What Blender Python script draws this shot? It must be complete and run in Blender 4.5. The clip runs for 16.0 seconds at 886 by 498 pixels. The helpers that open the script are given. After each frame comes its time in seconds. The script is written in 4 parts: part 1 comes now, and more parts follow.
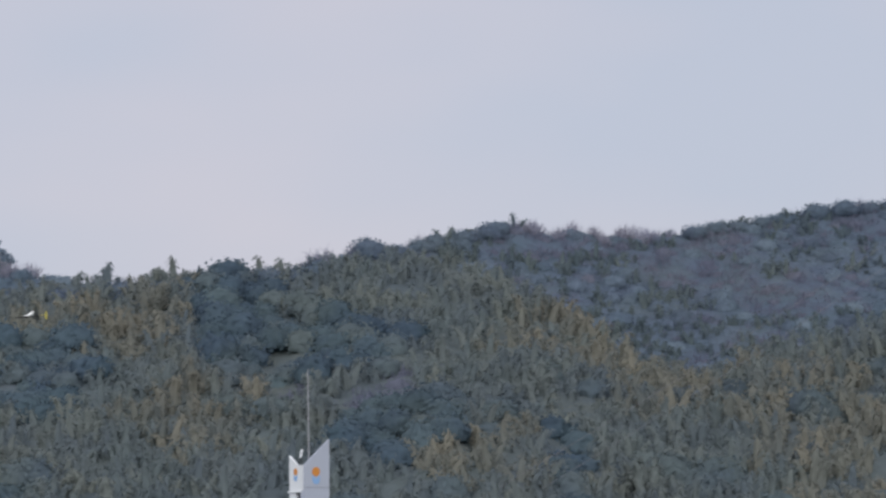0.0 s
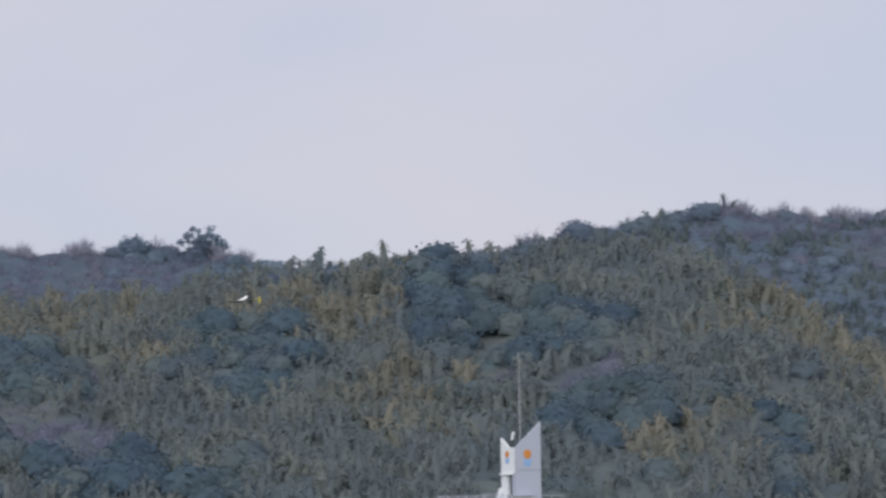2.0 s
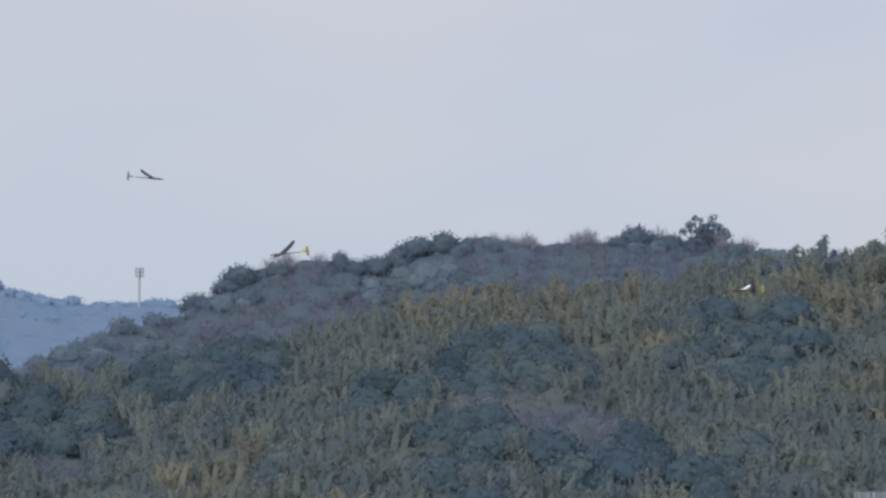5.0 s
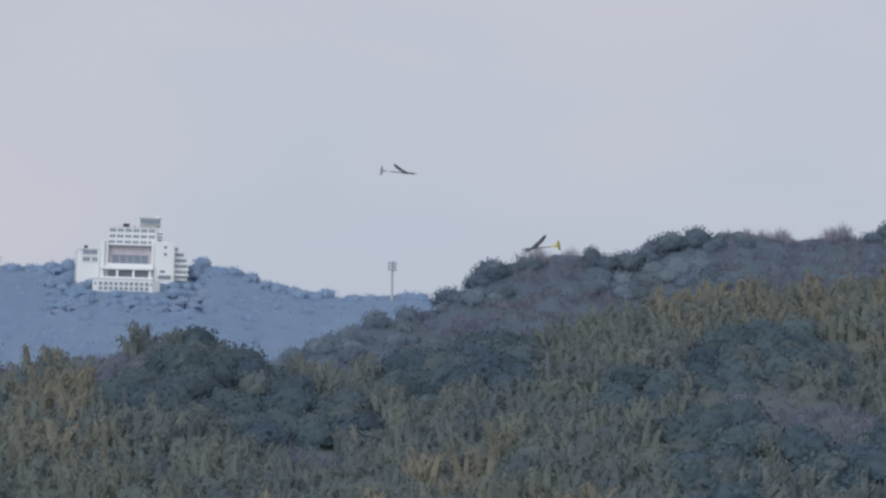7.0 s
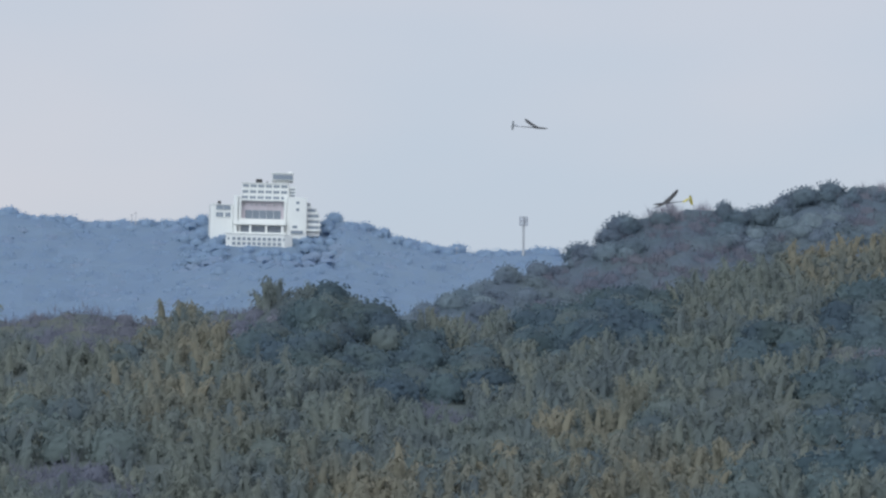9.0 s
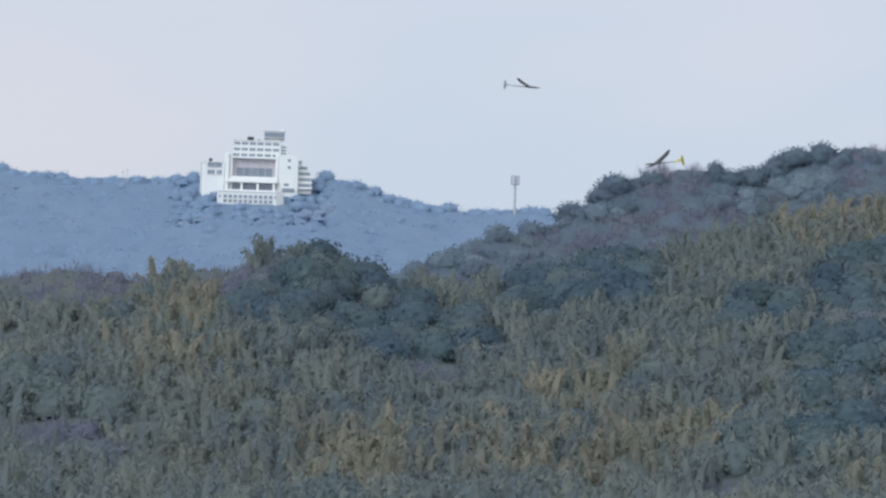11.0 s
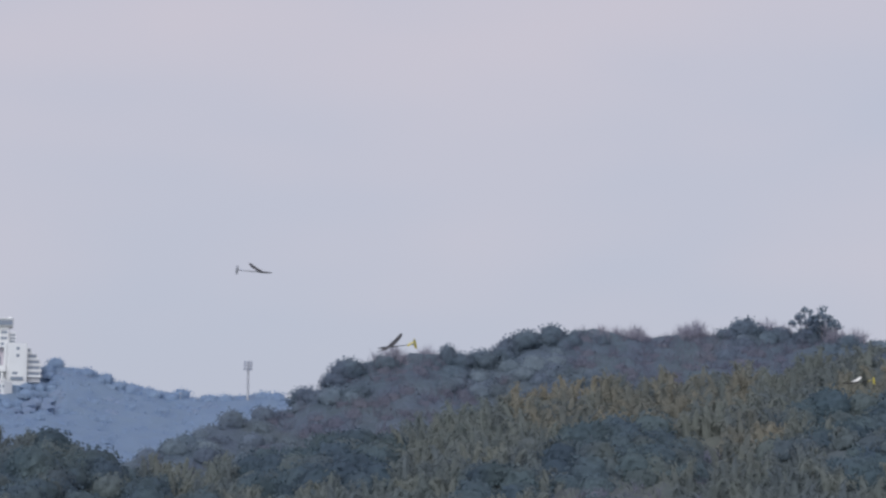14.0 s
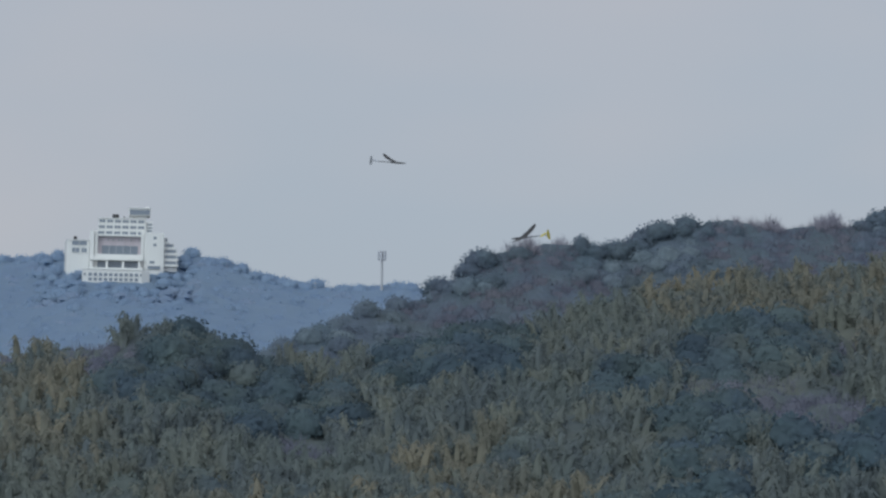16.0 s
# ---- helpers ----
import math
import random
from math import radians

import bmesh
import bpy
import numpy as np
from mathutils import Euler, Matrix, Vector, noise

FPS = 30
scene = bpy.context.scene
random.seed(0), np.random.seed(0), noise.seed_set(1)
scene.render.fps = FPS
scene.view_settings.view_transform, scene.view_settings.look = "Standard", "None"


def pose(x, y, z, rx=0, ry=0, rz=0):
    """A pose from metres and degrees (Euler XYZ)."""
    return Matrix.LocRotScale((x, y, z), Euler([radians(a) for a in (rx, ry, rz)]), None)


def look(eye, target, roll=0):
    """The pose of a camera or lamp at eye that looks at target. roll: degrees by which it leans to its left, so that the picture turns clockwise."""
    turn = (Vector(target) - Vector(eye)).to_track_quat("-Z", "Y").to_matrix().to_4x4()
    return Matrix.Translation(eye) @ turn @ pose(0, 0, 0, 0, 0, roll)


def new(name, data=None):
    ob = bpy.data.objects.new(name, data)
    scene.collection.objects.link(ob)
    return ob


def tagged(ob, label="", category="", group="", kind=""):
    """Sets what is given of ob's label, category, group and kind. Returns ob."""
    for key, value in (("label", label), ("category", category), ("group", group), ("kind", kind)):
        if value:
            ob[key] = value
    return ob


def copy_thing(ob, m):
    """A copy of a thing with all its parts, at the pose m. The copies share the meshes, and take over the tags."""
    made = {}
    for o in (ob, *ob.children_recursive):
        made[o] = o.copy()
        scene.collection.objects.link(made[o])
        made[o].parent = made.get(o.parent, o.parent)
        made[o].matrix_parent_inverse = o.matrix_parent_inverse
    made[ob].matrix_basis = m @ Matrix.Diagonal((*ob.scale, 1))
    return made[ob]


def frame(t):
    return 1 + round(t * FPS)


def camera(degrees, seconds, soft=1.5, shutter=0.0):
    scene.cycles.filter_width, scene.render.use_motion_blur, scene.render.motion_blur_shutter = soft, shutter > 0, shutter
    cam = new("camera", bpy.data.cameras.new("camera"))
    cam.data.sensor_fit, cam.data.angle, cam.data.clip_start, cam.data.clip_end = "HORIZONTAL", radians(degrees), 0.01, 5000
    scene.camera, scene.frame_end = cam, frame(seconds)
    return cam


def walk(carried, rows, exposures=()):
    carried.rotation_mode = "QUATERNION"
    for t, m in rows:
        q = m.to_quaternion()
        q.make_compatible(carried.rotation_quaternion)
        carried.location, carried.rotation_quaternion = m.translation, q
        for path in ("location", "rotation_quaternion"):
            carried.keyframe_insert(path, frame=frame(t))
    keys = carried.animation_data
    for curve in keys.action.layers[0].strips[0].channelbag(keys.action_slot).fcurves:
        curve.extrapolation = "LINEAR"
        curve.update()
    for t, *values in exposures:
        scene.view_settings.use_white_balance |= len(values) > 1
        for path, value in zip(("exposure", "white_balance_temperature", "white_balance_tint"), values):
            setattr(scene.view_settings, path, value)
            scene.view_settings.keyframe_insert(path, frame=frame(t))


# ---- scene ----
# ---- camera: stands on a rise and turns ----
EYE = Vector((0.0, 0.0, 22.0))
cam = camera(22.0, 16.0, soft=2.5, shutter=0.3)
# seconds, heading (left positive), tilt, lean
TURNS = [
    (0.0, -24.315, 6.675, 1.187),
    (0.5, -22.793, 6.483, 0.881),
    (1.0, -22.628, 6.020, 0.900),
    (1.5, -21.376, 6.172, 0.806),
    (2.0, -19.006, 6.341, 1.066),
    (2.5, -15.965, 6.171, 1.123),
    (3.0, -13.418, 6.728, 1.406),
    (3.5, -10.489, 7.555, 0.914),
    (3.7, -9.165, 7.438, 0.794),
    (5.8, -3.825, 5.852, -0.344),
    (6.0, -2.479, 6.469, -0.386),
    (6.5, -0.351, 6.910, -0.802),
    (7.0, -0.000, 6.000, -0.900),
    (7.5, 0.173, 5.414, -1.163),
    (8.0, 1.352, 5.140, -0.910),
    (8.5, 2.765, 4.910, -1.029),
    (8.7, 3.197, 4.879, -1.042),
    (10.8, 3.213, 3.850, -1.525),
    (11.0, 3.049, 3.781, -1.478),
    (11.5, 2.677, 3.793, -1.480),
    (12.0, 2.006, 3.803, -1.434),
    (12.5, -0.467, 3.921, -1.574),
    (13.0, -2.976, 3.881, -1.546),
    (13.1, -3.483, 3.923, -0.842),
    (13.2, -4.075, 4.075, -0.612),
    (13.3, -4.738, 5.339, -0.329),
    (13.4, -5.071, 6.714, -0.050),
    (13.5, -5.017, 7.139, -0.241),
    (13.7, -4.480, 7.575, 0.127),
    (14.0, -3.626, 8.512, -0.136),
    (14.5, -2.411, 7.549, -0.276),
    (15.0, -1.285, 6.561, -0.446),
    (15.5, -0.264, 6.062, -0.529),
    (16.0, -0.264, 5.740, -0.641),
]
walk(
    cam,
    [(t, pose(*EYE, 90 + tilt, 0, yaw) @ pose(0, 0, 0, 0, 0, -lean)) for t, yaw, tilt, lean in TURNS],
    exposures=[(0.0, 0.47, 6500, 11), (1.5, 0.53, 6500, 12), (2.5, 0.56, 6500, 12), (3.7, 0.51, 6500, 13), (5.8, 0.52, 6400, 6), (6.5, 0.45, 6450, 8), (7.0, 0.40, 6450, 9), (8.5, 0.50, 6350, 4),
               (11.0, 0.70, 6330, 5), (12.0, 0.72, 6600, 11), (12.5, 0.73, 6700, 12), (13.4, 0.75, 6750, 12), (13.8, 0.58, 6500, 13), (14.5, 0.02, 6450, 13),
               (15.5, 0.07, 6350, 3), (16.0, 0.14, 6350, 3)],
)

# ---- light: bright overcast, soft sun behind the camera ----
SUN_ELEV, SUN_AZ = 42.0, 205.0  # degrees, azimuth clockwise from +y
world = bpy.data.worlds.new("overcast_sky")
scene.world = world
world.use_nodes = True
wn, wl = world.node_tree.nodes, world.node_tree.links
bg = wn["Background"]
sky = wn.new("ShaderNodeTexSky")
sky.sky_type, sky.sun_disc = "NISHITA", False
sky.sun_elevation, sky.sun_rotation = radians(SUN_ELEV), radians(SUN_AZ)
sky.dust_density, sky.air_density = 4.0, 1.0
coord = wn.new("ShaderNodeTexCoord")
cloud = wn.new("ShaderNodeTexNoise")
cloud.inputs["Scale"].default_value, cloud.inputs["Detail"].default_value = 2.6, 3.0
squash = wn.new("ShaderNodeMapping")
squash.inputs["Scale"].default_value = (1.0, 1.0, 2.6)
wl.new(coord.outputs["Generated"], squash.inputs["Vector"])
wl.new(squash.outputs["Vector"], cloud.inputs["Vector"])
tone = wn.new("ShaderNodeValToRGB")
tone.color_ramp.elements[0].position, tone.color_ramp.elements[0].color = 0.36, (3.85, 4.15, 4.9, 1)
tone.color_ramp.elements[1].position, tone.color_ramp.elements[1].color = 0.64, (4.6, 4.42, 4.9, 1)
wl.new(cloud.outputs["Fac"], tone.inputs["Fac"])
veil = wn.new("ShaderNodeMix")
veil.data_type = "RGBA"
veil.inputs[0].default_value = 0.9
wl.new(sky.outputs["Color"], veil.inputs[6])
wl.new(tone.outputs["Color"], veil.inputs[7])
wl.new(veil.outputs[2], bg.inputs["Color"])
bg.inputs["Strength"].default_value = 0.1

sun = new("sun", bpy.data.lights.new("sun", "SUN"))
sun.data.energy, sun.data.angle, sun.data.color = 1.6, radians(80), (0.86, 0.94, 1.0)
az, el = radians(SUN_AZ), radians(SUN_ELEV)
sun.matrix_world = look((math.sin(az) * math.cos(el) * 100, math.cos(az) * math.cos(el) * 100, math.sin(el) * 100), (0, 0, 0))


# ---- materials ----
def base(name, rough=0.8, spec=0.3, metal=0.0):
    m = bpy.data.materials.new(name)
    m.use_nodes = True
    p = m.node_tree.nodes["Principled BSDF"]
    p.inputs["Roughness"].default_value = rough
    p.inputs["Specular IOR Level"].default_value = spec
    p.inputs["Metallic"].default_value = metal
    return m, m.node_tree.nodes, m.node_tree.links, p


def mixer(n, l, fac, a, b, blend="MIX"):
    x = n.new("ShaderNodeMix")
    x.data_type, x.blend_type = "RGBA", blend
    for s, v in ((x.inputs[0], fac), (x.inputs[6], a), (x.inputs[7], b)):
        if isinstance(v, (int, float)):
            s.default_value = v
        elif isinstance(v, tuple):
            s.default_value = (*v, 1)
        else:
            l.new(v, s)
    return x.outputs[2]


def noisy(n, l, scale, detail=3.0, lo=0.35, hi=0.65, squeeze=(1, 1, 1), shift=0.0):
    c = n.new("ShaderNodeNewGeometry")
    mp = n.new("ShaderNodeMapping")
    mp.inputs["Scale"].default_value = squeeze
    mp.inputs["Location"].default_value = (shift, shift * 0.7, 0)
    l.new(c.outputs["Position"], mp.inputs["Vector"])
    t = n.new("ShaderNodeTexNoise")
    t.inputs["Scale"].default_value, t.inputs["Detail"].default_value = scale, detail
    l.new(mp.outputs["Vector"], t.inputs["Vector"])
    r = n.new("ShaderNodeMapRange")
    r.inputs["From Min"].default_value, r.inputs["From Max"].default_value = lo, hi
    l.new(t.outputs["Fac"], r.inputs["Value"])
    return r.outputs["Result"]


def foliage(name, green, other, drab, vary=0.3, thin=0.5):
    """Leaves of one kind of growth: patches, a tone for each plant, and fine leaf-to-leaf variation."""
    m, n, l, p = base(name, 0.75, 0.12)
    patch = noisy(n, l, 0.03, 3, 0.42, 0.62, squeeze=(1, 0.6, 1.4))
    dull = noisy(n, l, 0.075, 3, 0.42, 0.62, shift=130)
    c = mixer(n, l, patch, green, other)
    c = mixer(n, l, dull, c, drab)
    own = n.new("ShaderNodeAttribute")
    own.attribute_name = "plant_tone"
    warm = n.new("ShaderNodeMapRange")
    warm.inputs["From Min"].default_value, warm.inputs["From Max"].default_value = 0.0, 1.0
    l.new(own.outputs["Fac"], warm.inputs["Value"])
    c = mixer(n, l, warm.outputs["Result"], c, other)

    def scaled(value, lo, hi, a, b):
        r = n.new("ShaderNodeMapRange")
        for key, x in (("From Min", lo), ("From Max", hi), ("To Min", a), ("To Max", b)):
            r.inputs[key].default_value = x
        l.new(value, r.inputs["Value"])
        return r.outputs["Result"]

    g = n.new("ShaderNodeNewGeometry")
    fine = noisy(n, l, 0.8, 3, 0.3, 0.7, squeeze=(1, 1, 0.6), shift=9)
    shades = (scaled(own.outputs["Fac"], -1, 1, 1 - vary, 1 + vary), scaled(g.outputs["Random Per Island"], 0, 1, 1 - 0.3 * vary, 1 + 0.3 * vary),
              scaled(fine, 0, 1, 1 - 0.4 * vary, 1 + 0.4 * vary))
    total = shades[0]
    for other_shade in shades[1:]:
        k = n.new("ShaderNodeMath")
        k.operation = "MULTIPLY"
        l.new(total, k.inputs[0])
        l.new(other_shade, k.inputs[1])
        total = k.outputs[0]
    grey = n.new("ShaderNodeCombineColor")
    for i in range(3):
        l.new(total, grey.inputs[i])
    leaf = mixer(n, l, 1.0, c, grey.outputs["Color"], "MULTIPLY")
    l.new(leaf, p.inputs["Base Color"])
    glow = n.new("ShaderNodeBsdfTranslucent")
    l.new(leaf, glow.inputs["Color"])
    both = n.new("ShaderNodeMixShader")
    both.inputs[0].default_value = thin
    l.new(p.outputs[0], both.inputs[1])
    l.new(glow.outputs[0], both.inputs[2])
    l.new(both.outputs[0], n["Material Output"].inputs["Surface"])
    return m


def paint(name, colour, dirt, rough=0.6, scale=0.6, amount=0.5, spec=0.3, metal=0.0, streak=(1, 1, 0.15)):
    m, n, l, p = base(name, rough, spec, metal)
    a = noisy(n, l, scale, 5, 0.45, 0.8, squeeze=streak)
    b = noisy(n, l, scale * 9, 3, 0.3, 0.7)
    c = mixer(n, l, a, colour, tuple(x * (1 - amount) + y * amount for x, y in zip(colour, dirt)))
    c = mixer(n, l, b, c, mixer(n, l, 0.12, c, dirt))
    l.new(c, p.inputs["Base Color"])
    bump = n.new("ShaderNodeBump")
    bump.inputs["Strength"].default_value, bump.inputs["Distance"].default_value = 0.2, 0.02
    l.new(b, bump.inputs["Height"])
    l.new(bump.outputs["Normal"], p.inputs["Normal"])
    return m


# near leaf colours raised and blued beyond real foliage, with thin haze mixed in
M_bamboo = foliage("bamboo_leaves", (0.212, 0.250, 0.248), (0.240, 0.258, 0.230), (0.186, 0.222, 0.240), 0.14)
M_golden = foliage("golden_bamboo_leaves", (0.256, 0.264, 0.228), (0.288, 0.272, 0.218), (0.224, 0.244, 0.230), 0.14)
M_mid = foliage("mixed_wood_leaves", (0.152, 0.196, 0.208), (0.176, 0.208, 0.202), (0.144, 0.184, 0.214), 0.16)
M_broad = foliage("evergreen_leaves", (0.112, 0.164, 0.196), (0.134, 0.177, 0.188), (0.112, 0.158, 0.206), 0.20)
# ridge evergreens paler and bluer than M_broad: haze painted into the leaves
M_ridge = foliage("hazed_ridge_leaves", (0.178, 0.236, 0.292), (0.198, 0.244, 0.282), (0.184, 0.228, 0.298), 0.25)
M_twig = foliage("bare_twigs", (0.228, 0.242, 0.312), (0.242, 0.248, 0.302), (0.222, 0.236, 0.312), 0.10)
# skyline twigs: M_twig made lighter, haze around thin twigs painted in
M_hazed_twig = foliage("hazed_skyline_twigs", (0.40, 0.39, 0.46), (0.42, 0.40, 0.45), (0.38, 0.38, 0.46), 0.10)
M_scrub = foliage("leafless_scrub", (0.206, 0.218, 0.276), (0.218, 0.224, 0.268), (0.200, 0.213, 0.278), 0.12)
# far growth: blue distance haze painted into leaf, scrub and twig colours
M_far = foliage("hazed_far_leaves", (0.328, 0.440, 0.605), (0.338, 0.446, 0.595), (0.318, 0.425, 0.590), 0.05)
M_far_scrub = foliage("hazed_far_scrub", (0.356, 0.450, 0.605), (0.366, 0.455, 0.595), (0.346, 0.440, 0.600), 0.05)
M_far_twig = foliage("hazed_far_twigs", (0.440, 0.480, 0.590), (0.450, 0.480, 0.580), (0.430, 0.470, 0.590), 0.10)
M_bark = paint("bark", (0.16, 0.13, 0.11), (0.08, 0.07, 0.06), 0.9, 1.5)
M_soil = paint("hill_soil", (0.08, 0.085, 0.055), (0.05, 0.045, 0.035), 0.95, 0.08, streak=(1, 1, 1))
M_white = paint("white_stucco", (0.74, 0.75, 0.75), (0.55, 0.54, 0.52), 0.7, 0.25, 0.25)
M_panel = paint("grey_white_panel", (0.42, 0.44, 0.50), (0.33, 0.34, 0.37), 0.6, 0.4, 0.3)
M_pale = paint("pale_concrete", (0.55, 0.56, 0.58), (0.40, 0.39, 0.37), 0.8, 0.5, 0.4)
M_rail = paint("fence_grey", (0.42, 0.43, 0.46), (0.28, 0.28, 0.28), 0.5, 0.7, 0.3, metal=0.3)
M_steel = paint("galvanised_steel", (0.46, 0.45, 0.47), (0.36, 0.34, 0.34), 0.5, 0.8, 0.3, metal=0.3)
# hotel glass lightened: the air's haze is put into its colour
M_glass = paint("haze_tinted_window_glass", (0.22, 0.26, 0.32), (0.16, 0.19, 0.23), 0.15, 0.4, 0.4, spec=0.6)
M_pink = paint("pink_wall", (0.60, 0.55, 0.60), (0.36, 0.31, 0.33), 0.8, 0.4, 0.3)
M_orange = paint("orange_emblem", (0.62, 0.24, 0.05), (0.45, 0.18, 0.05), 0.5, 1.0, 0.2)
M_blue = paint("pale_blue_emblem", (0.26, 0.42, 0.66), (0.22, 0.34, 0.5), 0.5, 1.0, 0.2)
M_dark = paint("dark_fitting", (0.05, 0.05, 0.055), (0.03, 0.03, 0.03), 0.6, 1.0, 0.3)
M_wing_white = paint("white_film", (0.82, 0.80, 0.74), (0.6, 0.6, 0.55), 0.35, 3.0, 0.2)
M_wing_dark = paint("dark_film", (0.02, 0.02, 0.024), (0.05, 0.045, 0.04), 0.5, 3.0, 0.3)
M_yellow = paint("yellow_film", (0.48, 0.42, 0.10), (0.4, 0.32, 0.05), 0.4, 3.0, 0.2)
M_wire = paint("weathered_wire", (0.30, 0.30, 0.31), (0.22, 0.21, 0.21), 0.5, 1.0, 0.2, metal=0.5)


# ---- mesh helpers ----
def mesh_from(name, verts, faces, material):
    me = bpy.data.meshes.new(name)
    me.from_pydata([tuple(v) for v in verts], [], faces)
    me.materials.append(material)
    me.update()
    return me


def outward(verts, normals):
    """Turns each face so that it looks the way of its leaf normals."""
    g = np.cross(verts[:, 2] - verts[:, 0], verts[:, 3] - verts[:, 1])
    back = (g * normals.mean(1)).sum(1) < 0
    verts, normals = verts.copy(), normals.copy()
    verts[back] = verts[back][:, ::-1]
    normals[back] = normals[back][:, ::-1]
    return verts, normals


def quads_mesh(name, verts, material, normals=None):
    """A mesh of loose four-cornered faces from an array (n, 4, 3), softly shaded by leaf normals."""
    n = len(verts)
    if normals is not None:
        verts, normals = outward(verts, normals)
    me = bpy.data.meshes.new(name)
    me.vertices.add(n * 4)
    me.vertices.foreach_set("co", np.ascontiguousarray(verts, np.float32).ravel())
    me.loops.add(n * 4)
    me.loops.foreach_set("vertex_index", np.arange(n * 4, dtype=np.int32))
    me.polygons.add(n)
    me.polygons.foreach_set("loop_start", np.arange(n, dtype=np.int32) * 4)
    me.materials.append(material)
    me.update(calc_edges=True)
    if normals is not None:
        me.polygons.foreach_set("use_smooth", np.ones(n, dtype=bool))
        me.normals_split_custom_set_from_vertices(normals.reshape(-1, 3).tolist())
    return me


def part(name, bm, material, parent, label=""):
    me = bpy.data.meshes.new(name)
    bm.to_mesh(me)
    bm.free()
    me.materials.append(material)
    ob = new(name, me)
    ob.parent = parent
    return tagged(ob, label)


def empty(name, m, label, category, group="", kind=""):
    ob = new(name)
    ob.matrix_basis = m
    return tagged(ob, label, category, group, kind)


def add_box(bm, x0, x1, y0, y1, z0, z1, bevel=0.0):
    made = bmesh.ops.create_cube(bm, size=1.0, matrix=Matrix.LocRotScale(
        ((x0 + x1) / 2, (y0 + y1) / 2, (z0 + z1) / 2), None, (abs(x1 - x0), abs(y1 - y0), abs(z1 - z0))))
    if bevel:
        edges = list({e for v in made["verts"] for e in v.link_edges})
        bmesh.ops.bevel(bm, geom=edges, offset=bevel, segments=1, affect="EDGES")
    return bm


def box(x0, x1, y0, y1, z0, z1, bevel=0.0):
    return add_box(bmesh.new(), x0, x1, y0, y1, z0, z1, bevel)


def add_rod(bm, a, b, r0, r1=None, sides=6):
    a, b = Vector(a), Vector(b)
    d = b - a
    turn = d.to_track_quat("Z", "Y").to_matrix().to_4x4()
    bmesh.ops.create_cone(bm, cap_ends=True, segments=sides, radius1=r0, radius2=r0 if r1 is None else r1, depth=d.length,
                          matrix=Matrix.Translation((a + b) / 2) @ turn)
    return bm


def rod(a, b, r0, r1=None, sides=6):
    return add_rod(bmesh.new(), a, b, r0, r1, sides)


def prism(outline, y0, y1):
    """A plate with an outline in x and z, from y0 to y1."""
    bm = bmesh.new()
    front = [bm.verts.new((x, y0, z)) for x, z in outline]
    back = [bm.verts.new((x, y1, z)) for x, z in outline]
    bm.faces.new(front)
    bm.faces.new(back[::-1])
    for i in range(len(outline)):
        j = (i + 1) % len(outline)
        bm.faces.new((front[j], front[i], back[i], back[j]))
    bmesh.ops.recalc_face_normals(bm, faces=bm.faces)
    return bm


def place(yaw, dist, elev=None, z=None):
    """A point at that heading, level distance, and elevation angle from the eye or height."""
    a = radians(yaw)
    return Vector((-math.sin(a) * dist, math.cos(a) * dist, EYE.z + dist * math.tan(radians(elev)) if z is None else z))


# ---- the lie of the land: three wooded ridges, as heading and the canopy's elevation ----
NEAR = [(-44, 5.4), (-40, 5.3), (-35.3, 4.8), (-33.7, 4.45), (-32.3, 4.1), (-31, 3.65), (-29.5, 3.75), (-28.75, 4.2), (-27.4, 5.2), (-26, 6.1),
        (-24.5, 6.55), (-23, 6.8), (-21, 6.46), (-20, 6.36), (-18.1, 6.28), (-16.4, 6.02), (-15.4, 6.17), (-13.5, 5.9), (-12, 5.5), (-9.3, 5.3),
        (-7.3, 5.2), (-4.2, 4.55), (-2.5, 4.0), (-0.7, 3.8), (2.5, 3.0), (4.2, 3.15), (5.5, 3.4), (6.4, 3.75), (8, 3.6), (10.2, 3.13),
        (12, 3.3), (14, 3.05), (18, 2.9), (26, 3.0)]
MIDDLE = [(-44, 7.4), (-40, 7.6), (-34.6, 7.58), (-33.2, 7.47), (-31.4, 7.2), (-29.7, 7.0), (-28.3, 7.1), (-26.1, 7.37), (-24.5, 7.13), (-23, 6.95),
          (-21.7, 6.8), (-20.7, 6.1), (-18, 5.9), (-16.4, 5.7), (-15, 6.2), (-13.6, 6.4), (-13, 6.55), (-11.3, 6.68), (-9.8, 6.54), (-7.8, 6.52),
          (-6, 6.54), (-5.2, 6.22), (-4.75, 5.9), (-3.75, 6.05), (-2.3, 6.0), (-1.5, 5.9), (-0.95, 5.6), (0, 5.05), (0.25, 4.66), (1.5, 4.43),
          (2.3, 4.2), (3.15, 3.85), (3.7, 3.5), (4.13, 3.17), (4.6, 2.6), (7, 1.5), (20, 1.0)]
FAR = [(-12, 3.6), (-8, 4.0), (-3, 4.3), (0, 4.7), (0.7, 4.85), (2.8, 4.8), (4.3, 5.06), (5.1, 5.32), (6.3, 5.72), (7.8, 5.8), (9.1, 5.7),
       (10.1, 5.35), (12.3, 5.33), (14.1, 5.49), (20, 5.4), (28, 5.2)]
RANGE_NEAR = [(-44, 470), (-36, 470), (-30, 460), (-24, 520), (-20, 520), (0, 495), (6, 480), (26, 480)]
RANGE_MIDDLE = [(-44, 760), (-36, 760), (-27, 720), (-20, 640), (-12, 700), (0, 640), (4, 600), (20, 600)]
RANGE_FAR = [(-12, 1090), (28, 1090)]
CANOPY = 8.8  # metres from the soil to the treetops, lowered so the skyline fits the camera's view


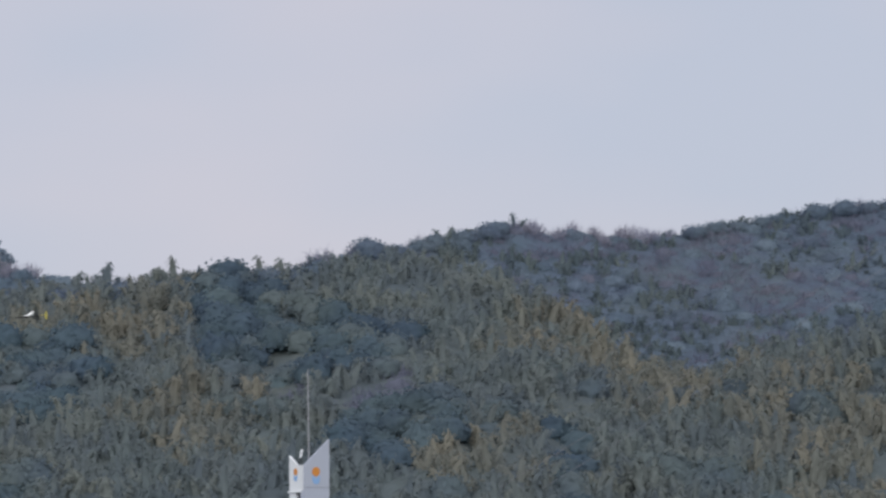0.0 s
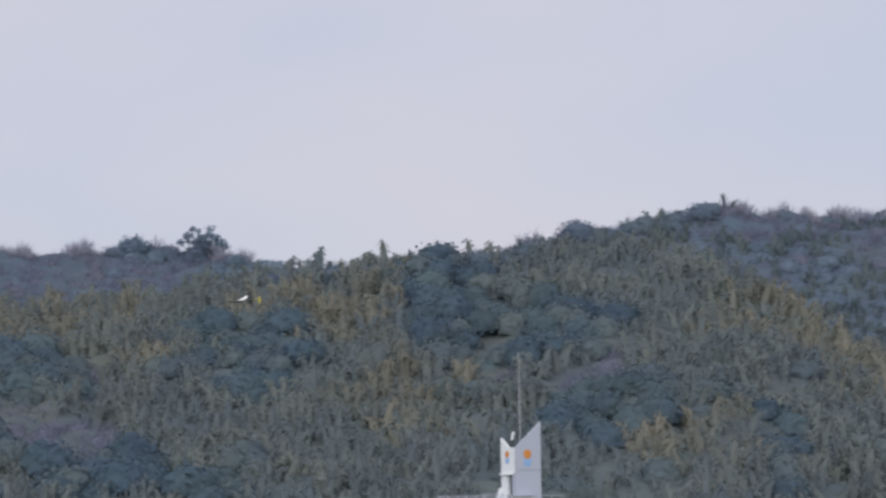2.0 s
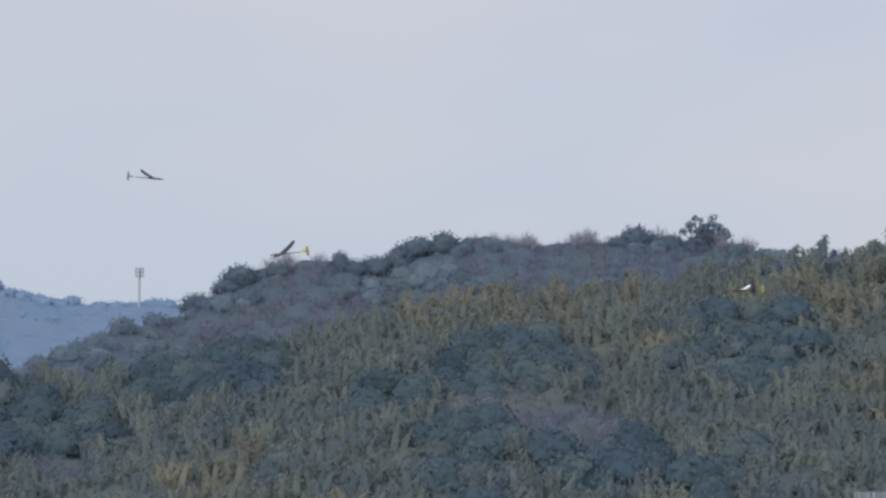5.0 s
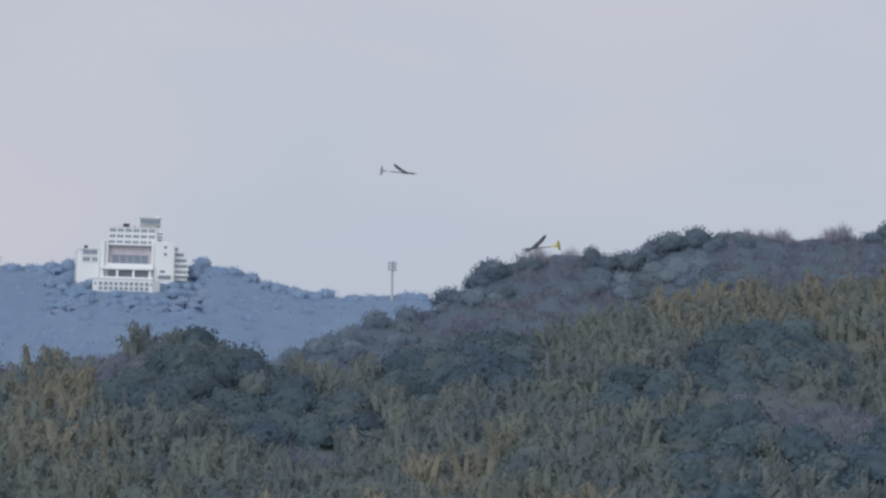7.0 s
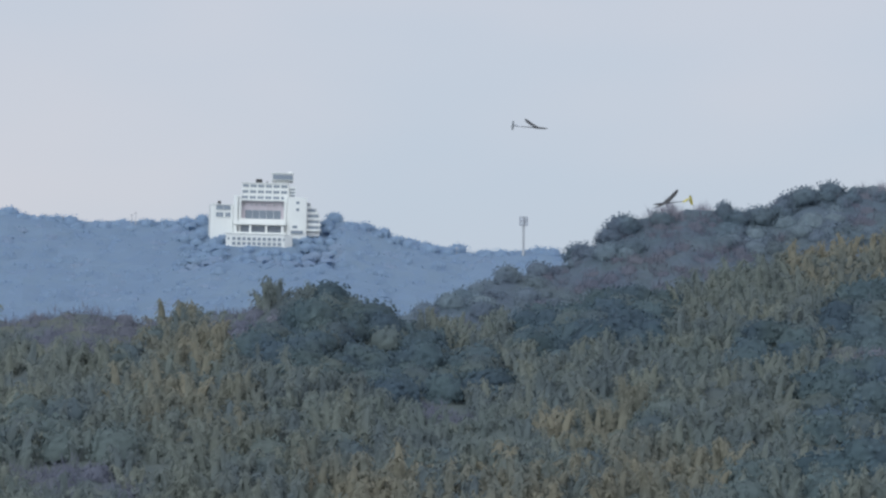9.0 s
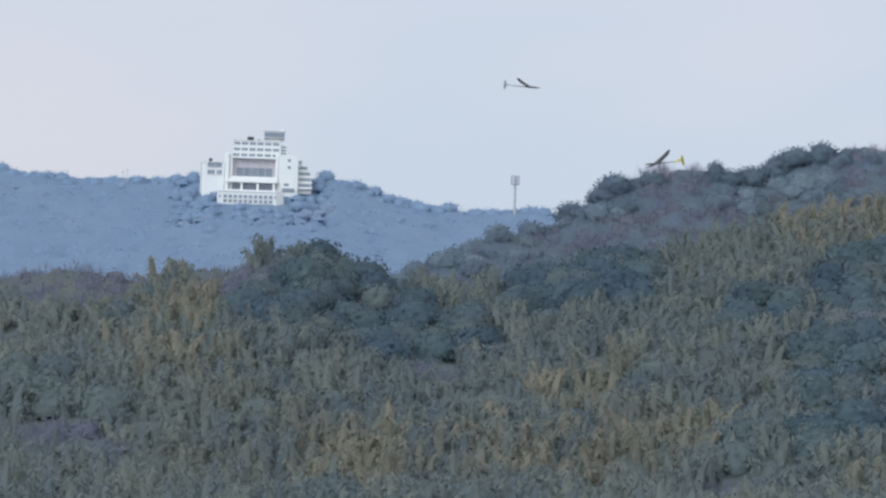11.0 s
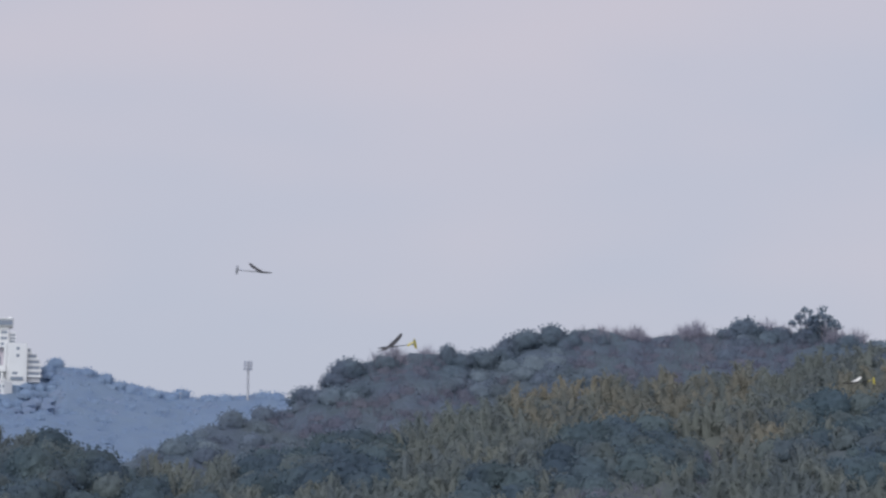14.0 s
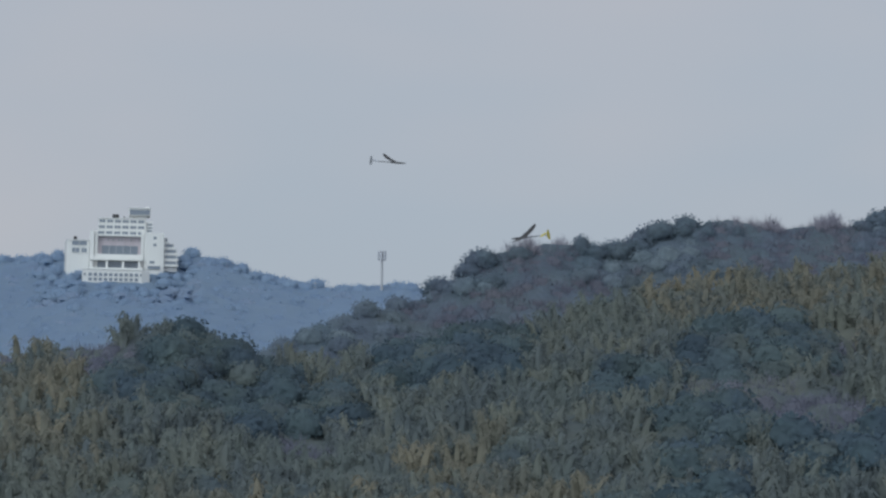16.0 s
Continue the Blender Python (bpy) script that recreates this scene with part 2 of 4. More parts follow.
def curve(table):
    xs, ys = np.array(table, float).T
    return lambda a: np.interp(a, xs, ys)


RIDGES = [(curve(e), curve(d), foot) for e, d, foot in ((NEAR, RANGE_NEAR, 335.0), (MIDDLE, RANGE_MIDDLE, 520.0), (FAR, RANGE_FAR, 820.0))]


def ridge_height(k, yaw, r):
    crest, dist, foot = RIDGES[k]
    d = dist(yaw)
    top = EYE.z + d * np.tan(np.radians(crest(yaw))) - CANOPY
    u = (r - foot) / (d - foot)
    up = np.where(u < 0, 0, np.clip(u, 0, 1) ** 1.05)
    down = np.clip(1 - np.clip(r - d, 0, None) / 260.0, 0, 1)
    fade = np.clip((60 - np.abs(yaw + 8)) / 18.0, 0, 1)
    return top * np.where(u < 1, up, down ** 1.3) * fade


def ground_height(yaw, r):
    z = np.maximum(np.maximum(ridge_height(0, yaw, r), ridge_height(1, yaw, r)), ridge_height(2, yaw, r))
    s = np.clip((r - 6) / 150.0, 0, 1)
    knoll = 20.4 * (1 - s * s * (3 - 2 * s))
    return np.maximum(z, knoll)


def ground_at(x, y):
    return float(ground_height(np.degrees(np.arctan2(-x, y)), np.hypot(x, y)))


def build_ground():
    yaws = np.concatenate([np.arange(-180, -50, 6.0), np.arange(-50, 34, 0.5), np.arange(34, 180, 6.0)])
    rs = np.concatenate([[0.5], np.arange(6, 160, 12), np.arange(160, 300, 20), np.arange(300, 1400, 10), [1600, 2000, 2800, 3800, 4800]])
    yy, rr = np.meshgrid(yaws, rs)
    z = ground_height(yy, rr)
    v = np.stack([-np.sin(np.radians(yy)) * rr, np.cos(np.radians(yy)) * rr, z], -1).reshape(-1, 3)
    n, faces = len(yaws), []
    for i in range(len(rs) - 1):
        for j in range(n):
            k = (j + 1) % n
            faces.append((i * n + j, i * n + k, (i + 1) * n + k, (i + 1) * n + j))
    faces.append(tuple(range(n))[::-1])
    ground = new("ground", mesh_from("ground", v, faces, M_soil))
    for p in ground.data.polygons:
        p.use_smooth = True
    tagged(ground, "soil of wooded hills and the plain below", "ground", kind="structure")


build_ground()

# ---- trees ----
rng = np.random.default_rng(7)


def leaf_quads(centres, along, across):
    """Four-cornered leaf sprays: tapered at both ends."""
    return np.stack([centres - along, centres - across * 0.9, centres + along, centres + across], 1)


def unit(v):
    return v / np.maximum(np.linalg.norm(v, axis=-1, keepdims=True), 1e-6)


def shaded(quads, middle, flat=1.0, mix=0.75):
    """Leaf sprays with their soft normals, pointing away from the crown's middle: (n, 4, 6)."""
    n = quads - middle
    n = n * np.array([1, 1, flat])
    face = unit(np.cross(quads[:, 2] - quads[:, 0], quads[:, 3] - quads[:, 1]))[:, None, :]
    face = face * np.sign((face * n).sum(-1, keepdims=True) + 1e-9)
    n = unit(unit(n) * mix + face * (1 - mix))
    return np.concatenate([quads, n], -1)


def bamboo_clump(stems=4, leaves=58):
    """A clump of bamboo about 4 m wide and 12 m high: feathery heads side by side, nodding outwards at the tips."""
    out = []
    for i in range(stems):
        a = i * 2.4 + rng.uniform(-0.5, 0.5)
        root = math.sqrt((i + 0.1) / stems) * 2.1
        lean = rng.uniform(0.6, 2.6)
        high = rng.uniform(9.4, 12.6) - root * 0.9
        away = np.array([math.cos(a), math.sin(a), 0])

        def axis(t):
            t = np.asarray(t, float)[..., None]
            return away * (root + lean * t ** 2.5) + np.array([0, 0, 1.0]) * (2.5 + (high - 2.5) * t - 0.45 * lean * t ** 5)

        def width(t):
            return 0.1 + 2.0 * np.sin(np.pi * np.clip(0.25 + 0.64 * np.asarray(t), 0, 1)) ** 0.9

        def soft(q, t, push=0.8):
            t = np.asarray(t, float).reshape(-1, 1, 1)
            radial = q - axis(t[:, 0, 0])[:, None, :]
            return np.concatenate([q, unit(unit(radial * np.array([1, 1, 0.25])) * push + np.array([0, 0, 1.0]) * (0.55 + 0.5 * t))], -1)

        # closed leafy body of the plume
        ts = np.array([0.1, 0.42, 0.7, 0.9, 1.03])
        lump = rng.uniform(0.8, 1.15, (len(ts), 5))
        ring = np.array([[axis(t) + np.array([math.cos(k * math.tau / 5), math.sin(k * math.tau / 5), 0]) * float(width(t)) * 0.46 * lump[m, k] * (0.03 if m == 4 else 1)
                          for k in range(5)] for m, t in enumerate(ts)])
        q = np.array([[ring[m][k], ring[m][(k + 1) % 5], ring[m + 1][(k + 1) % 5], ring[m + 1][k]] for m in range(4) for k in range(5)])
        tq = np.repeat((ts[1:] + ts[:-1]) / 2, 5)
        body = soft(q, tq)
        face = unit(np.cross(q[:, 2] - q[:, 0], q[:, 3] - q[:, 1]))
        face = face * np.sign((face * (q.mean(1) - axis(tq))).sum(1, keepdims=True) + 1e-9)
        body[..., 3:] = unit(body[..., 3:] * 0.68 + face[:, None, :] * 0.32)
        out.append(body)
        # hanging blades of leaves, longest below the nodding tip
        t = 1.04 - 0.86 * ((np.arange(leaves) + rng.uniform(0, 1, leaves)) / leaves) ** 1.25
        w = np.arange(leaves) * 2.399 + rng.uniform(-0.6, 0.6, leaves)
        o = np.stack([np.cos(w), np.sin(w), np.zeros(leaves)], 1)
        c = axis(t) + o * (width(t) * rng.uniform(0.42, 1.12, leaves))[:, None] + rng.normal(0, 0.22, (leaves, 3))
        along = unit(o * 0.75 + rng.normal(0, 0.3, (leaves, 3)) + np.array([0, 0, -0.8])) * rng.uniform(0.35, 0.7, (leaves, 1))
        across = unit(np.cross(along, o + rng.normal(0, 0.4, (leaves, 3)))) * rng.uniform(0.13, 0.24, (leaves, 1))
        out.append(soft(leaf_quads(c, along, across), np.clip(t, 0, 1)))
    return np.concatenate(out)


def evergreen_crown(lobes=13, leaves=170, flat=0.8, leaf=1.0, depth=0.22, core=(6, 10)):
    """A rounded broadleaf crown, billowing in lobes: radius about 4.5 m, 9.5 m high."""
    radii = np.array([4.5, 4.5, 4.4 * flat])
    middle = np.array([0, 0, 9.5 - 4.4 * flat])
    k = np.arange(lobes)
    up = 1 - (k + 0.5) / lobes * 1.45
    turn = k * 2.399 + rng.uniform(-0.35, 0.35, lobes)
    side = np.sqrt(np.clip(1 - up ** 2, 0, 1))
    heads = unit(np.stack([np.cos(turn) * side, np.sin(turn) * side, up], 1) + rng.normal(0, 0.1, (lobes, 3)))
    reach = rng.uniform(0.85, 1.12, lobes)
    spread = 2.1 / lobes

    def surface(d):
        near = (d @ heads.T)
        bump = np.exp(-(1 - near) / spread) * reach
        best = bump.argmax(1)
        f = (1 - depth) + depth * bump.max(1)
        p = middle + d * radii * f[:, None]
        root = middle + heads[best] * radii * (1 - depth) * 0.72
        return p, unit(unit(p - root) * 0.75 + d * 0.25)

    # the closed inside of the crown
    rings, sides = core
    e, a = np.meshgrid(np.linspace(-0.55, 1.5, rings + 1), np.arange(sides) * math.tau / sides, indexing="ij")
    d = np.stack([np.cos(e) * np.cos(a), np.cos(e) * np.sin(a), np.sin(e)], -1).reshape(-1, 3)
    p, n = surface(d)
    p = middle + (p - middle) * 0.86
    g = np.concatenate([p, n], -1).reshape(rings + 1, sides, 6)
    nxt = np.roll(g, -1, axis=1)
    out = [np.stack([g[:-1], nxt[:-1], nxt[1:], g[1:]], 2).reshape(-1, 4, 6)]
    # leaf sprays over it
    i = np.arange(leaves)
    z = 1 - (i + 0.5) / leaves * 1.55
    a = i * 2.399963 + rng.uniform(-0.3, 0.3, leaves)
    s = np.sqrt(1 - z ** 2)
    d = unit(np.stack([np.cos(a) * s, np.sin(a) * s, z], 1) + rng.normal(0, 0.06, (leaves, 3)))
    p, n = surface(d)
    p = p + d * np.clip(rng.normal(0.0, 0.32, (leaves, 1)), -0.6, 0.5) + rng.normal(0, 0.15, (leaves, 3))
    tilt = unit(n + rng.normal(0, 0.4, (leaves, 3)))
    along = unit(np.cross(tilt, rng.normal(0, 1, (leaves, 3)))) * rng.uniform(0.28, 0.55, (leaves, 1)) * leaf
    across = unit(np.cross(tilt, along)) * rng.uniform(0.2, 0.38, (leaves, 1)) * leaf
    q = leaf_quads(p, along, across)
    out.append(np.concatenate([q, np.repeat(unit(n * 0.92 + tilt * 0.08)[:, None], 4, 1)], -1))
    return np.concatenate(out)


def open_crown(heads=26, leaves=20):
    """A tall airy crown: leafy tufts on spread limbs with sky between them, about 9.5 m high."""
    out = []
    for i in range(heads):
        a = i * 2.399
        f = math.sqrt((i + 0.4) / heads)
        c = np.array([math.cos(a) * f * 3.6, math.sin(a) * f * 3.6, 8.6 - 3.4 * f * f + rng.uniform(-1.3, 0.5)])
        d = unit(rng.normal(0, 1, (leaves, 3)) + np.array([0, 0, 0.4]))
        p = c + d * np.array([1.0, 1.0, 0.7]) * rng.uniform(0.3, 1.0, (leaves, 1))
        along = unit(np.cross(d, rng.normal(0, 1, (leaves, 3)))) * rng.uniform(0.2, 0.42, (leaves, 1))
        across = unit(np.cross(d, along)) * rng.uniform(0.16, 0.28, (leaves, 1))
        q = leaf_quads(p, along, across)
        out.append(np.concatenate([q, np.repeat(unit(d + np.array([0, 0, 0.4]))[:, None], 4, 1)], -1))
        root, w = np.array([0, 0, 3.2]), 0.13
        s = unit(np.cross(c - root, rng.normal(0, 1, 3))) * w
        limb = np.stack([root - s, root + s, c + s * 0.3, c - s * 0.3])[None]
        out.append(shaded(limb, np.array([0, 0, 3.0]), 1.0, 0.5))
    return np.concatenate(out)


def twig_crown(limbs=8, twigs=15, fine=0.045):
    """A leafless tree: forked limbs that spread into a rounded brush of fine twigs, as thin blades, about 9.5 m high."""
    segs = []
    for i in range(limbs):
        a = i * 2.399 + rng.uniform(-0.3, 0.3)
        f = math.sqrt((i + 0.5) / limbs)
        p0 = np.array([0, 0, rng.uniform(1.5, 3.8)])
        p1 = np.array([math.cos(a) * f * 2.7, math.sin(a) * f * 2.7, 7.6 - 2.4 * f * f + rng.uniform(-0.5, 0.5)])
        segs.append((p0, p1, 0.085))
        for _ in range(twigs):
            q0 = p0 + (p1 - p0) * rng.uniform(0.35, 1.0)
            d = unit(p1 - p0) * 0.9 + np.array([0, 0, 0.35]) + rng.normal(0, 0.55, 3)
            q1 = q0 + unit(d) * rng.uniform(0.7, 2.0)
            segs.append((q0, q1, fine))
    out = []
    for p0, p1, w in segs:
        d = unit(p1 - p0)
        for _ in range(2 if w > 0.08 else 1):
            s = unit(np.cross(d, rng.normal(0, 1, 3))) * w
            out.append(np.stack([p0 - s, p0 + s, p1 + s * 0.3, p1 - s * 0.3]))
    return shaded(np.stack(out), np.array([0, 0, 3.0]), 1.0, 0.5)


def conifer_crown(tiers=14, per=26, spread=2.6):
    out = []
    for i in range(tiers):
        t = i / (tiers - 1)
        z, w = 2.5 + 8.0 * t + rng.uniform(-0.5, 0.4, (per, 1)), spread * (1 - t) ** 0.8 + 0.15
        a = rng.uniform(0, 2 * np.pi, per)
        o = np.stack([np.cos(a), np.sin(a), np.full(per, -0.35)], 1)
        c = z * np.array([0, 0, 1.0]) + o * (w * rng.uniform(0.3, 0.9, per))[:, None]
        along = o * 0.5 * (0.5 + w / 2.3)
        across = unit(np.cross(o, rng.normal(0, 1, (per, 3)))) * 0.3
        out.append(leaf_quads(c, along, across))
    return shaded(np.concatenate(out), np.array([0, 0, 4.0]), 0.5)


def scatter(name, variants, spots, material, label, category, up=0.7):
    """All plants of one kind joined into one mesh. spots: x, y, z, scale, stretch. Each plant has a tone of its own."""
    pieces, tones = [], []
    pick = rng.integers(0, len(variants), len(spots))
    turn = rng.uniform(0, 2 * np.pi, len(spots))
    tone = np.clip(rng.normal(0, 0.45, len(spots)), -1, 1)
    for k, v in enumerate(variants):
        mask = pick == k
        s, a = spots[mask], turn[mask]
        if not len(s):
            continue
        ca, sa = np.cos(a)[:, None, None], np.sin(a)[:, None, None]
        sc = s[:, 3][:, None, None]
        st = s[:, 4][:, None, None]
        q = np.stack([(v[None, :, :, 0] * ca - v[None, :, :, 1] * sa) * sc + s[:, 0][:, None, None],
                      (v[None, :, :, 0] * sa + v[None, :, :, 1] * ca) * sc + s[:, 1][:, None, None],
                      v[None, :, :, 2] * sc * st + s[:, 2][:, None, None],
                      v[None, :, :, 3] * ca - v[None, :, :, 4] * sa,
                      v[None, :, :, 3] * sa + v[None, :, :, 4] * ca,
                      v[None, :, :, 5] + up + 0 * ca], -1)
        q[..., 3:] = unit(q[..., 3:])
        pieces.append(q.reshape(-1, 4, 6))
        tones.append(np.repeat(tone[mask], len(v)))
    q = np.concatenate(pieces)
    me = quads_mesh(name, q[..., :3], material, q[..., 3:])
    own = me.attributes.new("plant_tone", "FLOAT", "FACE")
    own.data.foreach_set("value", np.concatenate(tones).astype(np.float32))
    return tagged(new(name, me), label, category, kind="stuff")


def patchy(x, y, size, seed):
    """Smooth pseudo-random field from -1 to 1."""
    return np.array([noise.noise(Vector((a / size, b / size, seed))) for a, b in zip(x, y)]) * 1.8


def slope_spots(k, spacing, yaw0, yaw1, apron=30.0):
    """Jittered places on the seen face of ridge k: x, y, z, heading, distance, share of the way to the crest."""
    crest, dist, foot = RIDGES[k]
    found = []
    r = foot - apron
    while r < 1100:
        step = spacing / r
        a = np.arange(radians(yaw0), radians(yaw1), step)
        a = a + rng.uniform(-0.5, 0.5, len(a)) * step
        rr = r + rng.uniform(-0.5, 0.5, len(a)) * spacing
        yaw = np.degrees(a)
        d = dist(yaw)
        ok = rr < d + 5
        yaw, rr, d = yaw[ok], rr[ok], d[ok]
        z = ground_height(yaw, rr)
        top = np.degrees(np.arctan2(z + CANOPY - EYE.z, rr))
        ok = (top > -3.0) & (np.abs(z - ridge_height(k, yaw, rr)) < 0.5)
        for j in range(k):
            c2, d2, _ = RIDGES[j]
            ok &= ~((rr > d2(yaw)) & (top < c2(yaw) - 0.25))
        # the town building's plot stays free
        ok &= ~((np.abs(yaw + 20.2) < 5.0) & (rr < 352))
        yaw, rr, d, z = yaw[ok], rr[ok], d[ok], z[ok]
        found.append(np.stack([-np.sin(np.radians(yaw)) * rr, np.cos(np.radians(yaw)) * rr, z, yaw, rr, (rr - foot) / (d - foot)], 1))
        r += spacing
    return np.concatenate(found)


def with_size(spots, lo, hi, s0=0.9, s1=1.1, clump=9.0):
    """Sizes vary at random and, more, from clump to clump."""
    n = len(spots)
    f = np.clip(0.5 + 0.55 * patchy(spots[:, 0], spots[:, 1], clump, 4.4), 0, 1) * 0.5 + rng.uniform(0, 0.5, n)
    return np.concatenate([spots[:, :3], (lo + (hi - lo) * f)[:, None], rng.uniform(s0, s1, (n, 1))], 1)


CLUMPS = [bamboo_clump(int(rng.integers(3, 6))) for _ in range(10)]
CROWNS = [evergreen_crown(int(rng.integers(8, 22)), 180, float(rng.uniform(0.65, 0.98)), depth=0.3) for _ in range(9)]
FULL_CROWNS = [evergreen_crown(int(rng.integers(14, 24)), 620, float(rng.uniform(0.82, 1.0)), 0.75, 0.38, (7, 13)) for _ in range(8)]
LOW_CROWNS = [evergreen_crown(11, 120, 0.8, 1.05, 0.34, core=(4, 8)) for _ in range(5)]
FAR_CROWNS = [evergreen_crown(7, 60, float(rng.uniform(0.6, 0.9)), 1.25, 0.16, (3, 7)) for _ in range(5)]
OPEN_CROWNS = [open_crown() for _ in range(2)]
TWIGS = [twig_crown(7, 11, 0.05) for _ in range(6)]
FULL_TWIGS = [twig_crown(14, 60, 0.03) for _ in range(5)]
CONIFERS = [conifer_crown(), conifer_crown(16, 24)]


def trunk_mesh(height=6.0, r=0.28):
    bm = bmesh.new()
    add_rod(bm, (0, 0, -1.5), (0.1, 0, height), r, r * 0.4, 7)
    for i in range(4):
        a = i * 1.7
        add_rod(bm, (0.05, 0, height * 0.55), (math.cos(a) * 1.6, math.sin(a) * 1.6, height * 0.55 + 2.2), r * 0.4, r * 0.12, 5)
    me = bpy.data.meshes.new("trunk")
    bm.to_mesh(me)
    bm.free()
    me.materials.append(M_bark)
    return me


TRUNK = trunk_mesh()
BUILT = {}
TREE_KINDS = {
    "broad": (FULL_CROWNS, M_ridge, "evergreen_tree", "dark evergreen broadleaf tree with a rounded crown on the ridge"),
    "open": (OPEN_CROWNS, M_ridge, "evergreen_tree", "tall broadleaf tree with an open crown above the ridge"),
    "bare": (FULL_TWIGS, M_hazed_twig, "bare_tree", "leafless deciduous tree with grey-purple twigs on the ridge"),
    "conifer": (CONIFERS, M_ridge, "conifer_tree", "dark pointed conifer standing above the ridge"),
    "far": (FAR_CROWNS, M_far, "evergreen_tree", "broadleaf tree on the far ridge, haze painted into its leaves"),
    "farbare": (FULL_TWIGS, M_far_twig, "bare_tree", "leafless tree on the far ridge, haze painted into its twigs"),
    "farconifer": (CONIFERS, M_far, "conifer_tree", "small pine on the far ridge, haze painted into its needles"),
    "slope": (FULL_CROWNS, M_broad, "evergreen_tree", "large dark evergreen with a billowing crown among bamboo"),
}


def tree(kind, index, x, y, size, stretch=1.0, label="", lift=0.0):
    """A single tree with trunk and crown, on the ground at x, y."""
    crowns, material, name, usual = TREE_KINDS[kind]
    index %= len(crowns)
    key = (kind, index)
    if key not in BUILT:
        BUILT[key] = quads_mesh("crown", crowns[index][..., :3], material, crowns[index][..., 3:])
    m = pose(x, y, ground_at(x, y) + lift, 0, 0, float(rng.uniform(0, 360))) @ Matrix.Diagonal((size, size, size * stretch, 1))
    thing = empty(name, m, label or usual, "tree", "trees along the ridge")
    for n, me in (("trunk", TRUNK), ("crown", BUILT[key])):
        ob = new(n, me)
        ob.parent = thing
    return thing


# stands of other growth on the slopes: heading, canopy elevation, half widths in both
DARK_STANDS = [(6.4, 2.4, 1.5, 1.1), (4.5, 2.1, 1.4, 0.9), (2.7, 1.7, 1.3, 0.6), (-0.0, 3.1, 1.7, 0.9), (-6.8, 1.3, 1.3, 1.1), (-10.3, 0.7, 1.3, 0.7),
    (-7.4, 3.2, 0.8, 0.6), (-10.4, -1.3, 1.4, 0.6), (-5.0, 2.5, 1.1, 0.5), (-6.6, -0.6, 1.0, 0.5), (-20.8, 4.3, 2.7, 0.8), (-19.0, 5.6, 1.3, 0.6),
    (-27.4, 1.2, 0.8, 1.0), (-23.3, 2.4, 1.8, 0.8), (-8.8, 3.4, 1.4, 0.6), (-13.1, 4.2, 0.8, 0.4), (-14.2, 3.3, 0.8, 0.6), (-19.2, 4.1, 1.1, 0.6),
    (-13.1, 0.5, 1.0, 0.4), (-9.6, 0.8, 1.0, 0.4), (-0.9, 3.4, 1.7, 0.9), (-8.4, 3.5, 1.7, 0.6), (-14.2, 4.0, 1.3, 0.6), (-7.2, 1.7, 1.3, 0.4)]
PURPLE_STANDS = [(-9.0, 1.9, 1.0, 0.9), (-9.5, 3.4, 1.0, 0.6), (-4.4, -2.0, 0.8, 0.4), (3.1, 1.2, 0.8, 0.7), (-22.9, 3.0, 1.0, 0.9), (-20.6, 3.7, 1.0,
    0.4), (-14.1, 3.2, 0.8, 0.6), (-9.3, 1.8, 1.5, 0.7), (-7.8, 2.6, 1.5, 0.6), (-20.2, 3.8, 0.8, 0.6), (12.2, 2.7, 2.0, 0.7), (8.1, 3.1, 1.3, 0.4),
    (-9.8, 2.1, 1.1, 0.4), (12.4, -1.0, 1.5, 0.7)]
GOLDEN_STANDS = [(-0.8, 0.3, 1.5, 0.8), (-2.5, -0.6, 1.7, 0.8), (0.9, -1.3, 2.1, 0.8), (5.2, -1.6, 1.7, 0.7), (-7.5, 4.7, 1.8, 0.7), (-8.2, -1.6, 1.4,
    0.5), (3.7, -0.9, 0.8, 0.4), (9.1, 0.7, 1.3, 0.6), (-10.1, 5.1, 1.4, 0.6), (-34.0, 1.6, 1.8, 1.8), (-31.1, 3.0, 2.2, 0.7), (-25.1, 1.6, 2.4, 0.8),
    (-27.5, 4.3, 2.0, 0.7), (-8.1, 4.6, 1.5, 0.6), (-17.4, 5.4, 1.3, 0.4), (-11.2, 3.7, 1.1, 0.4), (10.1, 1.9, 1.3, 1.1), (-12.9, -0.6, 1.1, 0.8),
    (-18.1, 2.6, 1.7, 0.8), (-15.8, 4.7, 1.7, 0.6)]
RIDGE_BARE_STANDS = [(-1.1, 4.2, 1.7, 0.4), (-3.0, 4.7, 1.4, 0.4), (-8.7, 6.1, 1.8, 0.4), (-22.3, 6.5, 1.5, 0.4), (-27.3, 6.8, 1.7, 0.5), (-30.9, 5.9,
    1.5, 0.4), (-33.3, 5.3, 1.4, 0.5), (-2.7, 4.5, 1.7, 0.6), (-8.5, 5.8, 1.3, 0.6), (-11.7, 5.8, 0.8, 0.4), (-9.5, 6.0, 1.1, 0.6), (-10.2, 6.2, 0.8,
    0.4)]


def inside(stands, yaw, elev, wobble):
    hit = np.zeros(len(yaw), bool)
    for a, e, wa, we in stands:
        hit |= ((yaw - a) / wa) ** 2 + ((elev - e) / we) ** 2 + wobble < 1.0
    return hit


